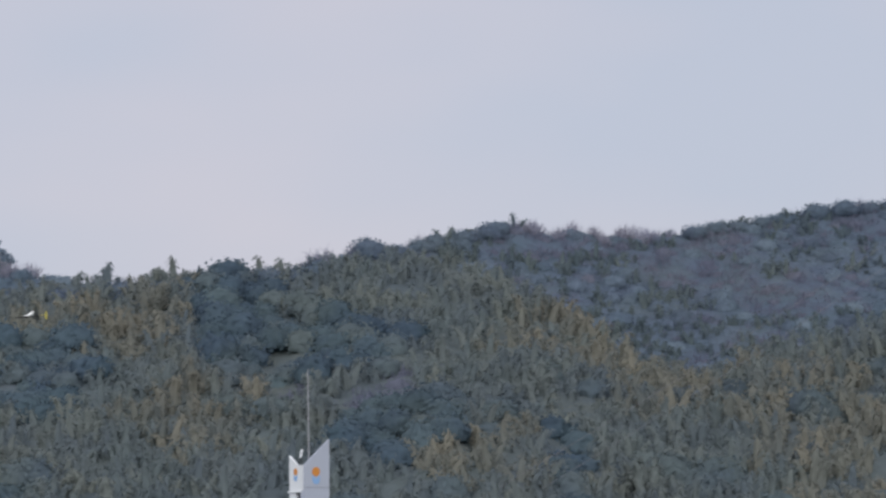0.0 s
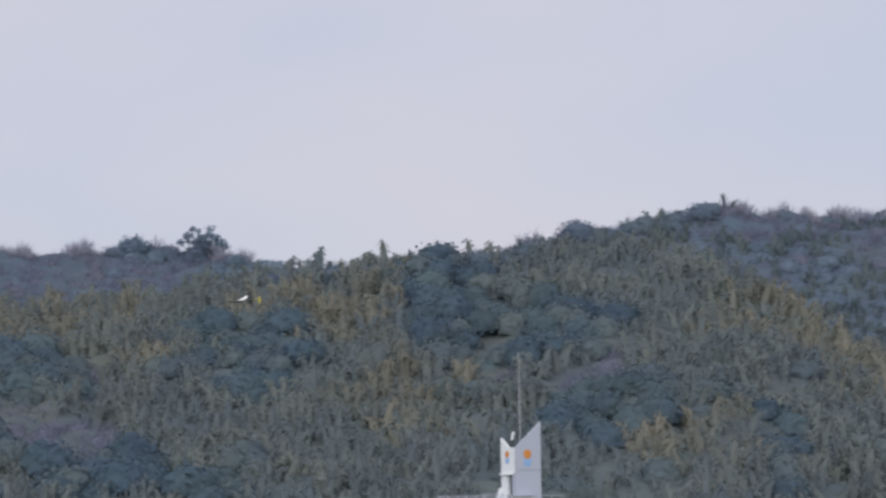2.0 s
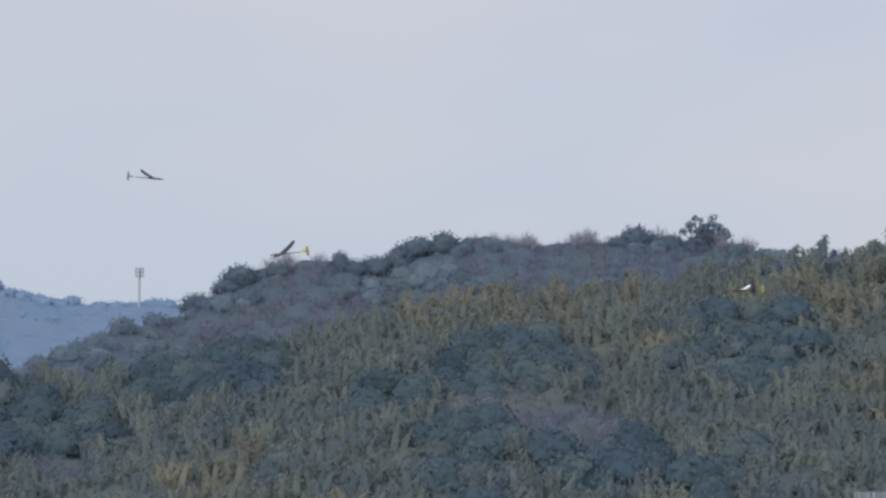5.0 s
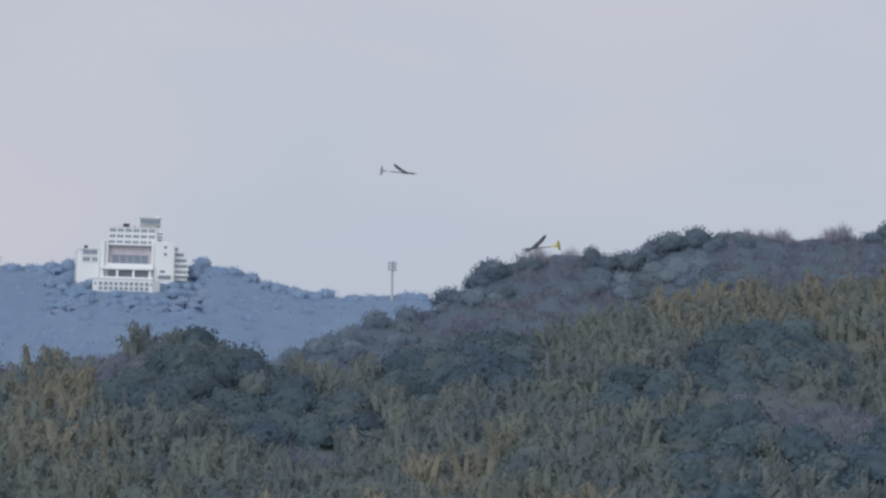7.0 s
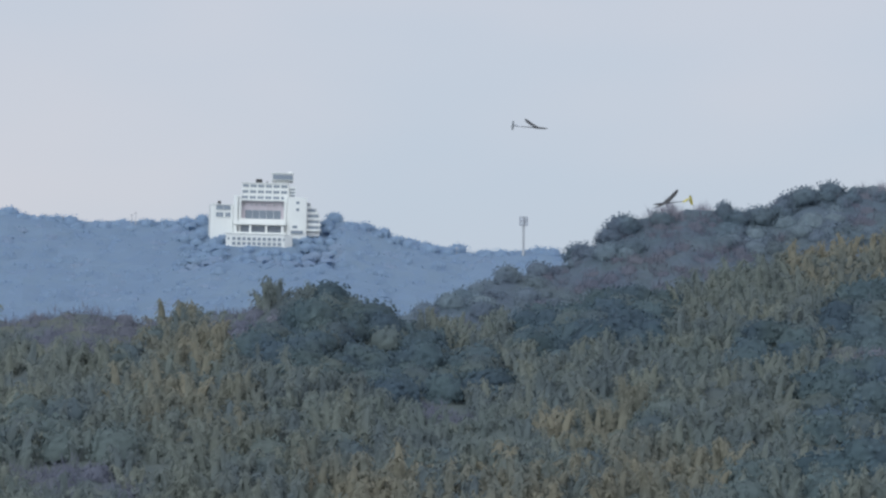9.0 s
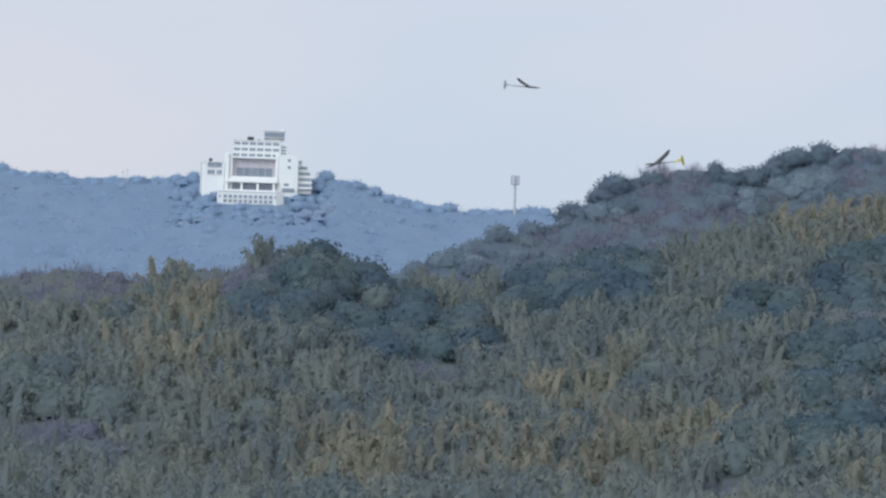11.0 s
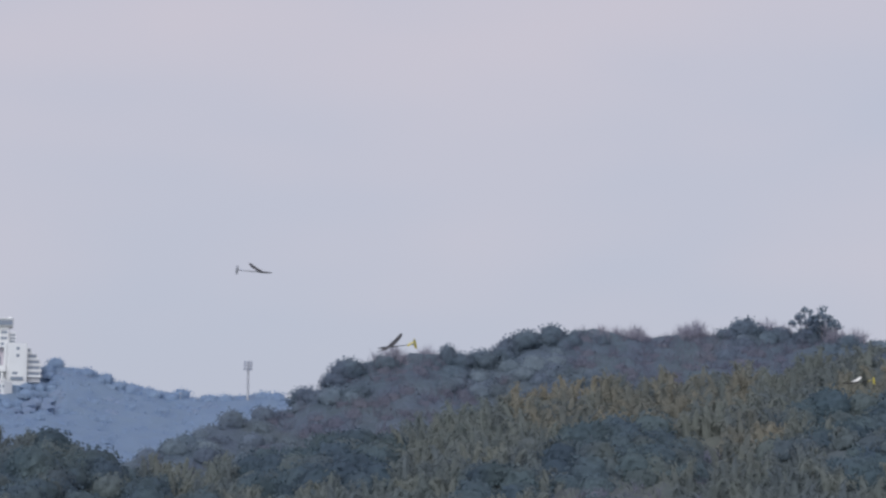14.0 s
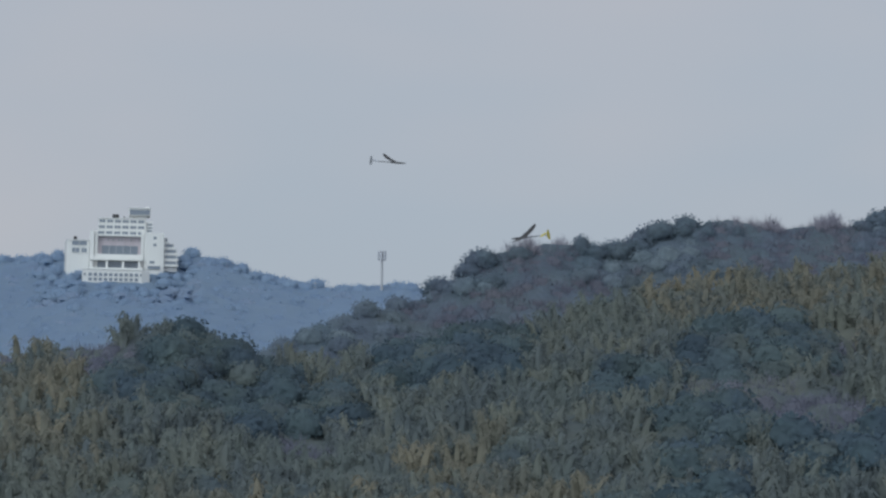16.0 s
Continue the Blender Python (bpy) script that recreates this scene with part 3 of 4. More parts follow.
def growth(s):
    """What grows at each spot of the near slope: dark evergreens, bare wood, golden bamboo, lone trees or plain bamboo."""
    fine = patchy(s[:, 0], s[:, 1], 13.0, 8.4)
    wobble = 0.35 * patchy(s[:, 0], s[:, 1], 26.0, 3.1) + 0.35 * fine
    elev = np.degrees(np.arctan2(s[:, 2] + 7.5 - EYE.z, s[:, 4]))
    dark = inside(DARK_STANDS, s[:, 3], elev, wobble)
    purple = inside(PURPLE_STANDS, s[:, 3], elev, wobble) & ~dark
    golden = inside(GOLDEN_STANDS, s[:, 3], elev, wobble - 0.35) & ~dark & ~purple
    lone = ~(dark | purple) & (fine > 0.74)
    return dark, purple, golden & ~lone, lone


def undergrowth(k, yaw0, yaw1, material, depth, label):
    """An added lumpy sheet over the soil of ridge k, leaf-coloured to lighten gaps between crowns."""
    crest, dist, foot = RIDGES[k]
    rs = np.arange(foot - 32, 1100, 2.6 if k == 0 else 4.5)
    yaws = np.arange(yaw0, yaw1, 0.33 if k == 0 else 0.42)
    yy, rr = np.meshgrid(yaws, rs)
    keep = (rr < dist(yy) + 4) & ~((np.abs(yy + 20.2) < 5.2) & (rr < 354))
    shape = yy.shape
    x, y = -np.sin(np.radians(yy)) * rr, np.cos(np.radians(yy)) * rr
    lump = patchy(x.ravel(), y.ravel(), 9.0, 4.4).reshape(shape) * 1.1 + rng.uniform(-0.7, 0.7, shape)
    z = ground_height(yy, rr) + depth + lump
    edge = np.abs(ground_height(yy, rr) - ridge_height(k, yy, rr)) < 0.5
    if k == 2:
        side = np.abs(np.sin(np.radians(yy - 7.8)) * rr)
        z = z - np.where((side < 34) & (rr > 1024), 3.9, 0.0)
    v = np.stack([x, y, z], -1)
    q = np.stack([v[:-1, :-1], v[:-1, 1:], v[1:, 1:], v[1:, :-1]], 2).reshape(-1, 4, 3)
    ok = (keep & edge)
    ok = (ok[:-1, :-1] & ok[1:, 1:] & ok[:-1, 1:] & ok[1:, :-1]).ravel()
    q = q[ok]
    n = unit(np.cross(q[:, 2] - q[:, 0], q[:, 3] - q[:, 1]))
    n = unit(n * np.sign(n[:, 2:3] + 1e-9) * 0.3 + np.array([0, 0, 0.7]))
    ob = new("undergrowth", quads_mesh("undergrowth", q, material, np.repeat(n[:, None], 4, 1)))
    tagged(ob, label, "undergrowth", kind="stuff")


def plant_woods():
    undergrowth(0, -38.5, 17.5, M_bamboo, 5.8, "added leaf-coloured sheet that lightens gaps between the bamboo stems")
    undergrowth(1, -38.5, 5.0, M_ridge, 6.6, "added leaf-coloured sheet that lightens gaps below the ridge trees")
    undergrowth(2, -6.0, 17.5, M_far, 7.9, "added sheet that lightens gaps on the far hill, haze in its colour")
    # near slopes: bamboo with evergreen, bare and golden stands
    s = slope_spots(0, 5.0, -37.2, 15.8)
    dark, purple, golden, lone = growth(s)
    plain = ~(dark | purple | golden)
    fade = rng.random(len(s)) < 0.22
    yellow, green = golden & ~fade, plain | (golden & fade)
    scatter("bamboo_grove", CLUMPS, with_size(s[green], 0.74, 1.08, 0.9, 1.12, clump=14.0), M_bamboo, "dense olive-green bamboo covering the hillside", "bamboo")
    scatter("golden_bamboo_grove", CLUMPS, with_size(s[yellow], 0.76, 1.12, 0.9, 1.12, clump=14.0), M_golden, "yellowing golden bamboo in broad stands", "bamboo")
    bare = s[purple]
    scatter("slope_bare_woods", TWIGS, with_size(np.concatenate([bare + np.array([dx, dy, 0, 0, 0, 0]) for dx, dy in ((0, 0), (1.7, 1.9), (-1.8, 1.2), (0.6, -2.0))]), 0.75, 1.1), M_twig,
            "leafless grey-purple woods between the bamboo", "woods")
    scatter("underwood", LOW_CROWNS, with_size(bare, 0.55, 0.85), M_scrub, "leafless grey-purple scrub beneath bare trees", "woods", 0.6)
    s = slope_spots(0, 5.2, -37.2, 15.8)
    dark, purple, golden, lone = growth(s)
    some = rng.random(len(s))
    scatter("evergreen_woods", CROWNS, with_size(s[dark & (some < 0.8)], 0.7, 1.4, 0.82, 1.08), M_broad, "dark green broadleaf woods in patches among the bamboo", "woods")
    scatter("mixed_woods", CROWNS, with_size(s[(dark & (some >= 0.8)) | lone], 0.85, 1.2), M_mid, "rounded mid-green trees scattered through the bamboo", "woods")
    # middle ridge: evergreen and bare wood mixed
    s = slope_spots(1, 4.9, -37.2, 5.5)
    field = patchy(s[:, 0], s[:, 1], 30.0, 5.7) + 0.6 * patchy(s[:, 0], s[:, 1], 12.0, 2.2)
    elev = np.degrees(np.arctan2(s[:, 2] + 7.5 - EYE.z, s[:, 4]))
    bare = inside(RIDGE_BARE_STANDS, s[:, 3], elev, 0.4 * field) | (field > 0.7) | (rng.random(len(s)) < 0.14)
    slim = ~bare & (s[:, 3] < -22.5) & (field > -0.35) & (rng.random(len(s)) < 0.6)
    scatter("slender_woods", CLUMPS, with_size(s[slim], 0.7, 1.05), M_mid, "slender close-set trees and bamboo on the ridge", "woods")
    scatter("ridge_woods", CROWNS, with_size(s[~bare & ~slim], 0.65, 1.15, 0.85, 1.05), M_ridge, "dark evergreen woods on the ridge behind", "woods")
    b = s[bare]
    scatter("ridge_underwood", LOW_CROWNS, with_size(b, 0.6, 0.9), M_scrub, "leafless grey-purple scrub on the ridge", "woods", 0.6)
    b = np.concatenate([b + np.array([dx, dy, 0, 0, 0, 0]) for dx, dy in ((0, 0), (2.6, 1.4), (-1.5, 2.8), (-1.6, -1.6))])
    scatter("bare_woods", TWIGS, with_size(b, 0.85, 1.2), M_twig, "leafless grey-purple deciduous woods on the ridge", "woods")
    # far hill, all but the clearing where the hotel stands
    s = slope_spots(2, 5.0, -5.0, 15.8, 5.0)
    side = np.abs(np.sin(np.radians(s[:, 3] - 7.8)) * s[:, 4])
    r = s[:, 4]
    clear = ((side < 17) & (r > 1047)) | ((side < 29) & (r > 1061))
    low = (side < 18) & (r > 1032) & ~clear
    tall = (side >= 21) & (side < 32) & (r > 1046) & ~clear
    crest = (s[:, 5] > 0.975) & ~clear & ~low & ~tall
    grey = (patchy(s[:, 0], s[:, 1], 26.0, 9.2) + 0.5 * patchy(s[:, 0], s[:, 1], 9.0, 1.2) > 0.35) & ~crest & ~clear & ~low & ~tall
    scatter("far_ridge_woods", FAR_CROWNS, with_size(s[crest], 0.8, 1.25), M_far, "trees along the far ridge, leaf colour blued for haze", "woods", 0.7)
    scatter("far_woods", FAR_CROWNS, with_size(s[~clear & ~low & ~tall & ~crest & ~grey], 0.8, 1.12, 0.8, 0.95), M_far, "woods on the far hill, leaf colour blued for haze", "woods", 1.8)
    scatter("far_bare_woods", FAR_CROWNS, with_size(s[grey], 0.85, 1.1, 0.8, 0.92), M_far_scrub, "leafless woods on the far hill, grey-blue haze in their colour", "woods", 1.8)
    scatter("hotel_trees", FAR_CROWNS, with_size(s[tall], 0.7, 0.95), M_far, "tall trees in front of the hotel wings, leaf colour blued for haze", "woods")
    scatter("hotel_shrubs", FAR_CROWNS, with_size(s[low], 0.55, 0.78), M_far, "shrubs on the slope below the hotel, leaf colour blued for haze", "shrubs")


def plant_ridge_trees():
    """Single trees that stand out along the skyline: heading, kind, size, upward stretch."""
    def stand(k, yaw, kind, size, stretch=1.0, back=0.0, label=""):
        r = float(RIDGES[k][1](yaw)) - 3 + back
        q = place(yaw, r, 0)
        tree(kind, int(rng.integers(0, 9)), q.x, q.y, size, stretch, label, -0.3)

    stand(1, -3.75, "broad", 0.72, 1.75, label="tall dark evergreen standing clear above the ridge")
    stand(1, -4.35, "broad", 0.75, 1.35)
    stand(1, -12.75, "open", 1.5, 1.12)
    stand(1, -13.15, "open", 1.4, 1.25)
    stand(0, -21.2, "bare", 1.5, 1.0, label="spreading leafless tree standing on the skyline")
    stand(0, -18.16, "conifer", 0.85, 1.15)
    stand(0, -17.6, "conifer", 0.75, 1.2)
    stand(1, -11.3, "conifer", 1.0, 1.1)
    stand(0, 6.35, "broad", 0.6, 0.9, label="domed evergreen tree on the crest of the near spur")
    for yaw in np.arange(-38.0, 4.0, 0.62):
        yaw = float(yaw + rng.uniform(-0.18, 0.18))
        if -22.0 < yaw < -14.0:
            if rng.random() < 0.7:
                stand(0, yaw, "broad", float(rng.uniform(0.75, 1.1)), 1.0)
            continue
        stretch_bare = -30.5 < yaw < -25.6 or -10.2 < yaw < -7.4 or -3.6 < yaw < -2.2 or -14.5 < yaw < -13.2 or -12.7 < yaw < -11.5
        if stretch_bare:
            for _ in range(2):
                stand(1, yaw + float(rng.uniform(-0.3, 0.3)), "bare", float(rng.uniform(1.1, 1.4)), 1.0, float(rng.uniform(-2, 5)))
            if rng.random() < 0.35:
                stand(1, yaw, "broad", float(rng.uniform(0.8, 1.0)), 1.0)
        else:
            if yaw < 0.2:
                stand(1, yaw, "broad", float(rng.uniform(1.05, 1.45)), float(rng.uniform(0.78, 0.92)))
    for yaw in np.arange(4.0, 5.9, 0.17):
        stand(2, float(yaw), "farconifer" if 4.3 < yaw < 4.9 else "farbare" if yaw > 5.0 else "far", float(rng.uniform(0.7, 1.0)), 1.15, -4.0)
    # large single evergreens on the near slope
    for yaw, elev, size in ((-6.8, 1.6, 1.75), (-5.9, 0.9, 1.3), (-7.6, 0.7, 1.35), (-10.3, 0.9, 1.5), (-9.4, 0.3, 1.2), (6.2, 2.3, 1.3), (5.4, 2.2, 1.3), (4.2, 2.3, 1.4),
                            (-0.3, 3.3, 1.6), (0.9, 3.2, 1.5), (-1.2, 3.2, 1.4), (-19.2, 4.4, 1.5), (-20.6, 4.6, 1.5), (-22.2, 4.6, 1.4), (-13.1, 4.3, 1.3), (-14.2, 3.5, 1.3),
                            (-8.6, 3.6, 1.4), (2.6, 2.0, 1.2), (-27.4, 1.6, 1.3), (-10.4, -1.0, 1.2)):
        rs = np.arange(310.0, 500.0, 2.0)
        angle = np.degrees(np.arctan2(ground_height(np.full(len(rs), yaw), rs) + 7.0 - EYE.z, rs))
        q = place(yaw, float(rs[min(int(np.searchsorted(angle, elev)), len(rs) - 1)]), 0)
        tree("slope", int(rng.integers(0, 9)), q.x, q.y, min(size, 1.4), 0.95, "", -4.8)


plant_woods()
plant_ridge_trees()


# ---- town building with the emblem tower ----
def emblem(parent, m, r):
    """Orange disc above a pale blue shield, raised on the wall."""
    bm = bmesh.new()
    bmesh.ops.create_cone(bm, cap_ends=True, segments=28, radius1=r, radius2=r, depth=0.06, matrix=Matrix.Rotation(radians(90), 4, "X"))
    bm.transform(m)
    part("emblem_disc", bm, M_orange, parent, "round orange emblem")
    w = r * 0.92
    outline = [(-w, -0.75 * r), (-w, -1.9 * r), (-0.72 * w, -2.5 * r), (0, -2.8 * r), (0.72 * w, -2.5 * r), (w, -1.9 * r), (w, -0.75 * r), (0.45 * w, -1.1 * r),
               (0.25 * w, -1.65 * r), (0, -1.3 * r), (-0.25 * w, -1.65 * r), (-0.45 * w, -1.1 * r)]
    bm = prism(outline[::-1], -0.03, 0.03)
    bm.transform(m)
    part("emblem_shield", bm, M_blue, parent, "pale blue emblem below the disc")


def louvre_screen(thing, x0, x1, y, z0, z1, along_y=False, bays=6):
    """A rooftop screen: posts, rails and thin upright slats."""
    def at(u, v, z):
        return (v, u, z) if along_y else (u, v, z)

    step = (x1 - x0) / bays
    for i in range(bays + 1):
        u = x0 + i * step
        part("fence_post", rod(at(u, y, z0), at(u, y, z1 + 0.05), 0.06, sides=5), M_rail, thing)
    for z in (z1, (z0 + z1) / 2, z0 + 0.15):
        part("fence_rail", rod(at(x0, y, z), at(x1, y, z), 0.05, sides=5), M_rail, thing)
    bm = bmesh.new()
    n = int((x1 - x0) / 0.3)
    for i in range(n):
        u = x0 + (i + 0.5) * (x1 - x0) / n
        a, b = at(u - 0.05, y + 0.04, z0), at(u + 0.05, y + 0.06, z1 - 0.08)
        add_box(bm, a[0], b[0], a[1], b[1], a[2], b[2])
    tagged(part("fence_slats", bm, M_panel, thing), kind="stuff")


def town_building():
    o = place(-20.73, 330, z=22.3)
    b = empty("town_building", pose(o.x, o.y, o.z, 0, 0, -20.73 + 31), "white concrete town building with a pointed emblem tower on its roof", "building")
    g = ground_at(o.x, o.y) - o.z - 1.0
    part("wall", box(-25.3, 12.5, 0.25, 15.0, g, -2.2, 0.05), M_pale, b)
    part("parapet", box(-25.4, 12.6, 0.15, 0.55, -2.2, -1.95, 0.04), M_white, b)
    part("roof", box(-25.2, 12.4, 0.6, 14.8, -2.2, -1.95), M_pale, b)
    # tower: two sloping face walls, two back walls
    # front walls greyer, side walls whiter: the fall of light is put into colour
    part("tower_front", prism([(0, g * 0.3), (4.2, g * 0.3), (4.2, 4.15), (0, 4.15)], 0, 0.3), M_panel, b)
    part("tower_face", prism([(0, 4.19), (4.2, 4.19), (4.28, 11.1), (0.05, 7.4)], -0.04, 0.3), M_panel, b, "face rising to a sharp point, greyed as the tower's shaded side")
    side = prism([(0.31, 3.7), (4.2, 3.7), (4.2, 8.85), (1.95, 7.4), (0.31, 7.4)], -0.3, 0)
    side.transform(Matrix.Rotation(radians(90), 4, "Z"))
    part("tower_side", side, M_white, b)
    part("tower_ledge", box(-0.35, 0.4, 0.9, 4.2, 3.45, 3.7, 0.03), M_white, b)
    # solid block, coloured dark for the shade inside the recess
    part("recess_shade_block", box(0.5, 4.1, 0.9, 4.1, -2, 3.5), M_dark, b)
    part("tower_corner", box(0.0, 0.5, 0.31, 1.2, -2.0, 3.7, 0.03), M_panel, b)
    part("tower_pier", box(-0.02, 0.5, 2.4, 4.2, -2.0, 3.45, 0.03), M_white, b)
    buttress = prism([(-1.9, -3.0), (-0.3, -3.0), (0.0, 1.6), (-0.4, 1.6)], 3.6, 4.2)
    part("buttress", buttress, M_white, b)
    part("tower_back", box(0.3, 4.2, 3.9, 4.2, -2.0, 7.0), M_panel, b)
    part("tower_roof", box(0.3, 4.15, 0.31, 3.9, 6.3, 6.5), M_dark, b)
    part("joint_line", box(0.15, 4.05, -0.055, -0.03, 4.15, 4.2), M_rail, b)
    emblem(b, pose(1.95, -0.06, 6.4), 0.66)
    emblem(b, pose(-0.02, 2.4, 6.45, 0, 0, -90), 0.5)
    # porch at the tower's foot
    part("porch_wall", box(-1.6, 2.2, -1.2, 0.0, -2.2, 0.35, 0.03), M_pale, b)
    part("porch_roof", box(-1.8, 2.4, -1.4, 0.0, 0.352, 0.55, 0.03), M_panel, b)
    # darker plate on the porch wall, coloured for an opening's shade
    part("porch_shade_plate", box(-1.0, 1.7, -1.23, -1.1, -2.1, 0.1), M_rail, b)
    part("stair_head", box(5.8, 8.6, 0.4, 4.5, -2.0, -0.35, 0.04), M_pale, b)
    part("stair_head_cap", box(5.7, 8.7, 0.3, 4.6, -0.348, -0.2, 0.02), M_panel, b)
    part("roof_step", box(8.72, 10.6, 0.6, 4.0, -2.0, -0.75, 0.04), M_panel, b)
    part("roof_step", box(10.62, 11.9, 0.6, 3.5, -2.0, -1.3, 0.04), M_panel, b)
    part("handrail", rod((4.2, 1.0, 0.45), (8.6, 1.0, 0.35), 0.05), M_rail, b)
    for x in (5.0, 6.5, 8.4):
        part("handrail_post", rod((x, 1.0, -1.9), (x, 1.0, 0.4), 0.04), M_rail, b)
    louvre_screen(b, -24.0, -12.7, 0.4, -1.9, 0.2, bays=7)
    louvre_screen(b, 0.6, 6.0, -24.0, -1.9, 0.2, True, 4)
    louvre_screen(b, -12.6, -5.0, 0.4, -1.9, 0.55, bays=5)
    louvre_screen(b, -5.0, -1.7, 0.9, -1.9, 0.75, bays=2)
    # lightning mast and lamp on the tower
    mast = part("antenna", rod((1.95, 1.9, 6.3), (2.0, 1.9, 21.4), 0.09, 0.05, 8), M_steel, b, "thin grey antenna pole")
    part("collar", rod((1.96, 1.9, 14.0), (1.96, 1.9, 14.25), 0.12), M_steel, mast)
    lamp = part("siren_post", rod((0.9, 2.2, 6.3), (0.9, 2.2, 8.6), 0.06), M_dark, b)
    part("siren_horn", rod((0.75, 2.2, 8.5), (1.0, 2.15, 9.7), 0.16, 0.2, 10), M_white, lamp)


town_building()


# ---- hotel on the far hill ----
def window_row(parent, x0, x1, z0, z1, count, gap, y, depth=0.35):
    w = (x1 - x0 - gap * (count - 1)) / count
    for i in range(count):
        a = x0 + i * (w + gap)
        pane = part("window", box(a, a + w, y - 0.06, y + depth, z0, z1), M_glass, parent)
        part("window_sill", box(a - 0.12, a + w + 0.12, y - 0.3, y - 0.065, z0 - 0.18, z0 - 0.03), M_white, pane)
        if w > 1.6:
            part("mullion", box(a + w / 2 - 0.06, a + w / 2 + 0.06, y - 0.12, y - 0.062, z0, z1), M_white, pane)


def hotel():
    def X(c):
        return (c - 396) / 11.4

    def Z(c):
        return (505 - c) / 11.05

    o = place(7.8, 1052, 4.74)
    h = empty("hotel", pose(o.x, o.y, o.z, 0, 0, 7.8), "large white stepped hillside hotel with long window rows", "building")
    W = M_white
    # low front wing
    part("front_wing", box(X(195), X(505), 0, 9, Z(520) - 8, Z(437), 0.1), W, h)
    end = bmesh.new()
    vs = [(X(505) + 0.01, 0), (X(545), 2.6), (X(545), 9), (X(505) + 0.01, 9)]
    lo, hi = [[end.verts.new((x, y, z)) for x, y in vs] for z in (Z(520) - 8, Z(438))]
    end.faces.new(lo[::-1]), end.faces.new(hi)
    for i in range(4):
        j = (i + 1) % 4
        end.faces.new((lo[i], lo[j], hi[j], hi[i]))
    part("front_wing_end", end, W, h)
    part("front_wing_coping", box(X(193), X(506), -0.3, 9.2, Z(437) + 0.004, Z(433), 0.05), W, h)
    window_row(h, X(228), X(485), Z(470), Z(454), 10, 0.75, 0)
    window_row(h, X(228), X(485), Z(494), Z(479), 10, 0.75, 0)
    window_row(h, X(204), X(214), Z(468), Z(456), 1, 0.3, 0)
    window_row(h, X(495), X(503), Z(468), Z(456), 1, 0.3, 0)
    # main block, set back
    y = 12.0
    part("main_block", box(X(228), X(525), y + 4.5, y + 24, -4, Z(228), 0.1), W, h)
    part("back_of_lounge", box(X(270), X(498), y + 3.9, y + 4.45, Z(345), Z(250)), M_pink, h, "pinkish recessed wall")
    part("lounge_glass", box(X(292), X(480), y + 3.5, y + 3.85, Z(343), Z(297)), M_glass, h, "wide band of blue-grey glass")
    for i in range(1, 5):
        x = X(292) + i * (X(480) - X(292)) / 5
        part("lounge_mullion", box(x - 0.05, x + 0.05, y + 3.38, y + 3.49, Z(343), Z(297)), W, h)
    for c in (285, 325, 350, 380, 395, 445, 488):
        part("ceiling_lamp", box(X(c) - 0.35, X(c) + 0.35, y + 3.55, y + 3.85, Z(272), Z(262)), M_rail, h)
    part("portal_pier", box(X(228), X(252), y, y + 4.5, -4, Z(225), 0.08), W, h)
    part("portal_pier", box(X(254), X(270), y + 1.0, y + 4.5, -4, Z(225), 0.08), W, h)
    part("portal_pier", box(X(497), X(512), y + 1.0, y + 4.5, -4, Z(225), 0.08), W, h)
    part("portal_pier", box(X(514), X(527), y, y + 4.5, -4, Z(225), 0.08), W, h)
    part("portal_beam", box(X(270) + 0.01, X(497) - 0.01, y + 1.2, y + 4.5, Z(250), Z(240), 0.05), W, h)
    part("terrace", box(X(232), X(510), y - 2.5, y + 3.3, Z(378), Z(362), 0.06), W, h)
    part("terrace_rail", box(X(262), X(505), y - 0.8, y - 0.4, Z(362) + 0.01, Z(346), 0.05), W, h)
    part("lobby_glass", box(X(242), X(500), y + 1.5, y + 2.0, Z(418), Z(380)), M_glass, h)
    for c in (240, 320, 405, 490):
        part("lobby_column", box(X(c) - 0.5, X(c) + 0.5, y - 1.8, y - 0.8, -4, Z(379), 0.05), W, h)
    part("lobby_plinth", box(X(232), X(510), y - 2.2, y + 3.0, -5, Z(417), 0.05), W, h)
    # stepped upper floors
    for i, (c0, c1, zb, zt, yy) in enumerate(((268, 520, 242, 217, y + 2.5), (270, 520, 216, 185, y + 4.0), (272, 520, 184, 155, y + 5.5))):
        part("upper_floor", box(X(c0), X(c1), yy, y + 22, Z(zb) + 0.02, Z(zt), 0.06), W, h)
        window_row(h, X(c0 + 3), X(c1 - 8), Z(zb - (3 if i == 0 else 9)), Z(zb - (17 if i == 0 else 23)), 6, 0.85, yy)
    part("roof_edge", box(X(270), X(521), y + 5.2, y + 22, Z(155) + 0.01, Z(151), 0.04), W, h)
    part("plant_room", box(X(343), X(378), y + 9, y + 13, Z(150), Z(127), 0.3), M_dark, h, "dark rounded roof plant room")
    part("roof_vent", rod((X(405), y + 8, Z(150)), (X(405), y + 8, Z(140)), 0.35), M_dark, h)
    part("lift_tower", box(X(452), X(522), y + 8, y + 16, Z(155), Z(135), 0.05), W, h)
    sky_room = part("sky_room", box(X(430), X(543), y + 6, y + 17, Z(135) + 0.01, Z(100), 0.08), W, h, "overhanging rooftop sky lounge")
    part("sky_glass", box(X(434), X(540), y + 5.8, y + 5.98, Z(130), Z(106)), M_glass, sky_room)
    part("sky_roof", box(X(428), X(545), y + 5.5, y + 17.4, Z(100) + 0.01, Z(95), 0.05), W, sky_room)
    part("rooftop_aerial", box(X(515), X(535), y + 10, y + 11, Z(94), Z(83), 0.2), W, sky_room)
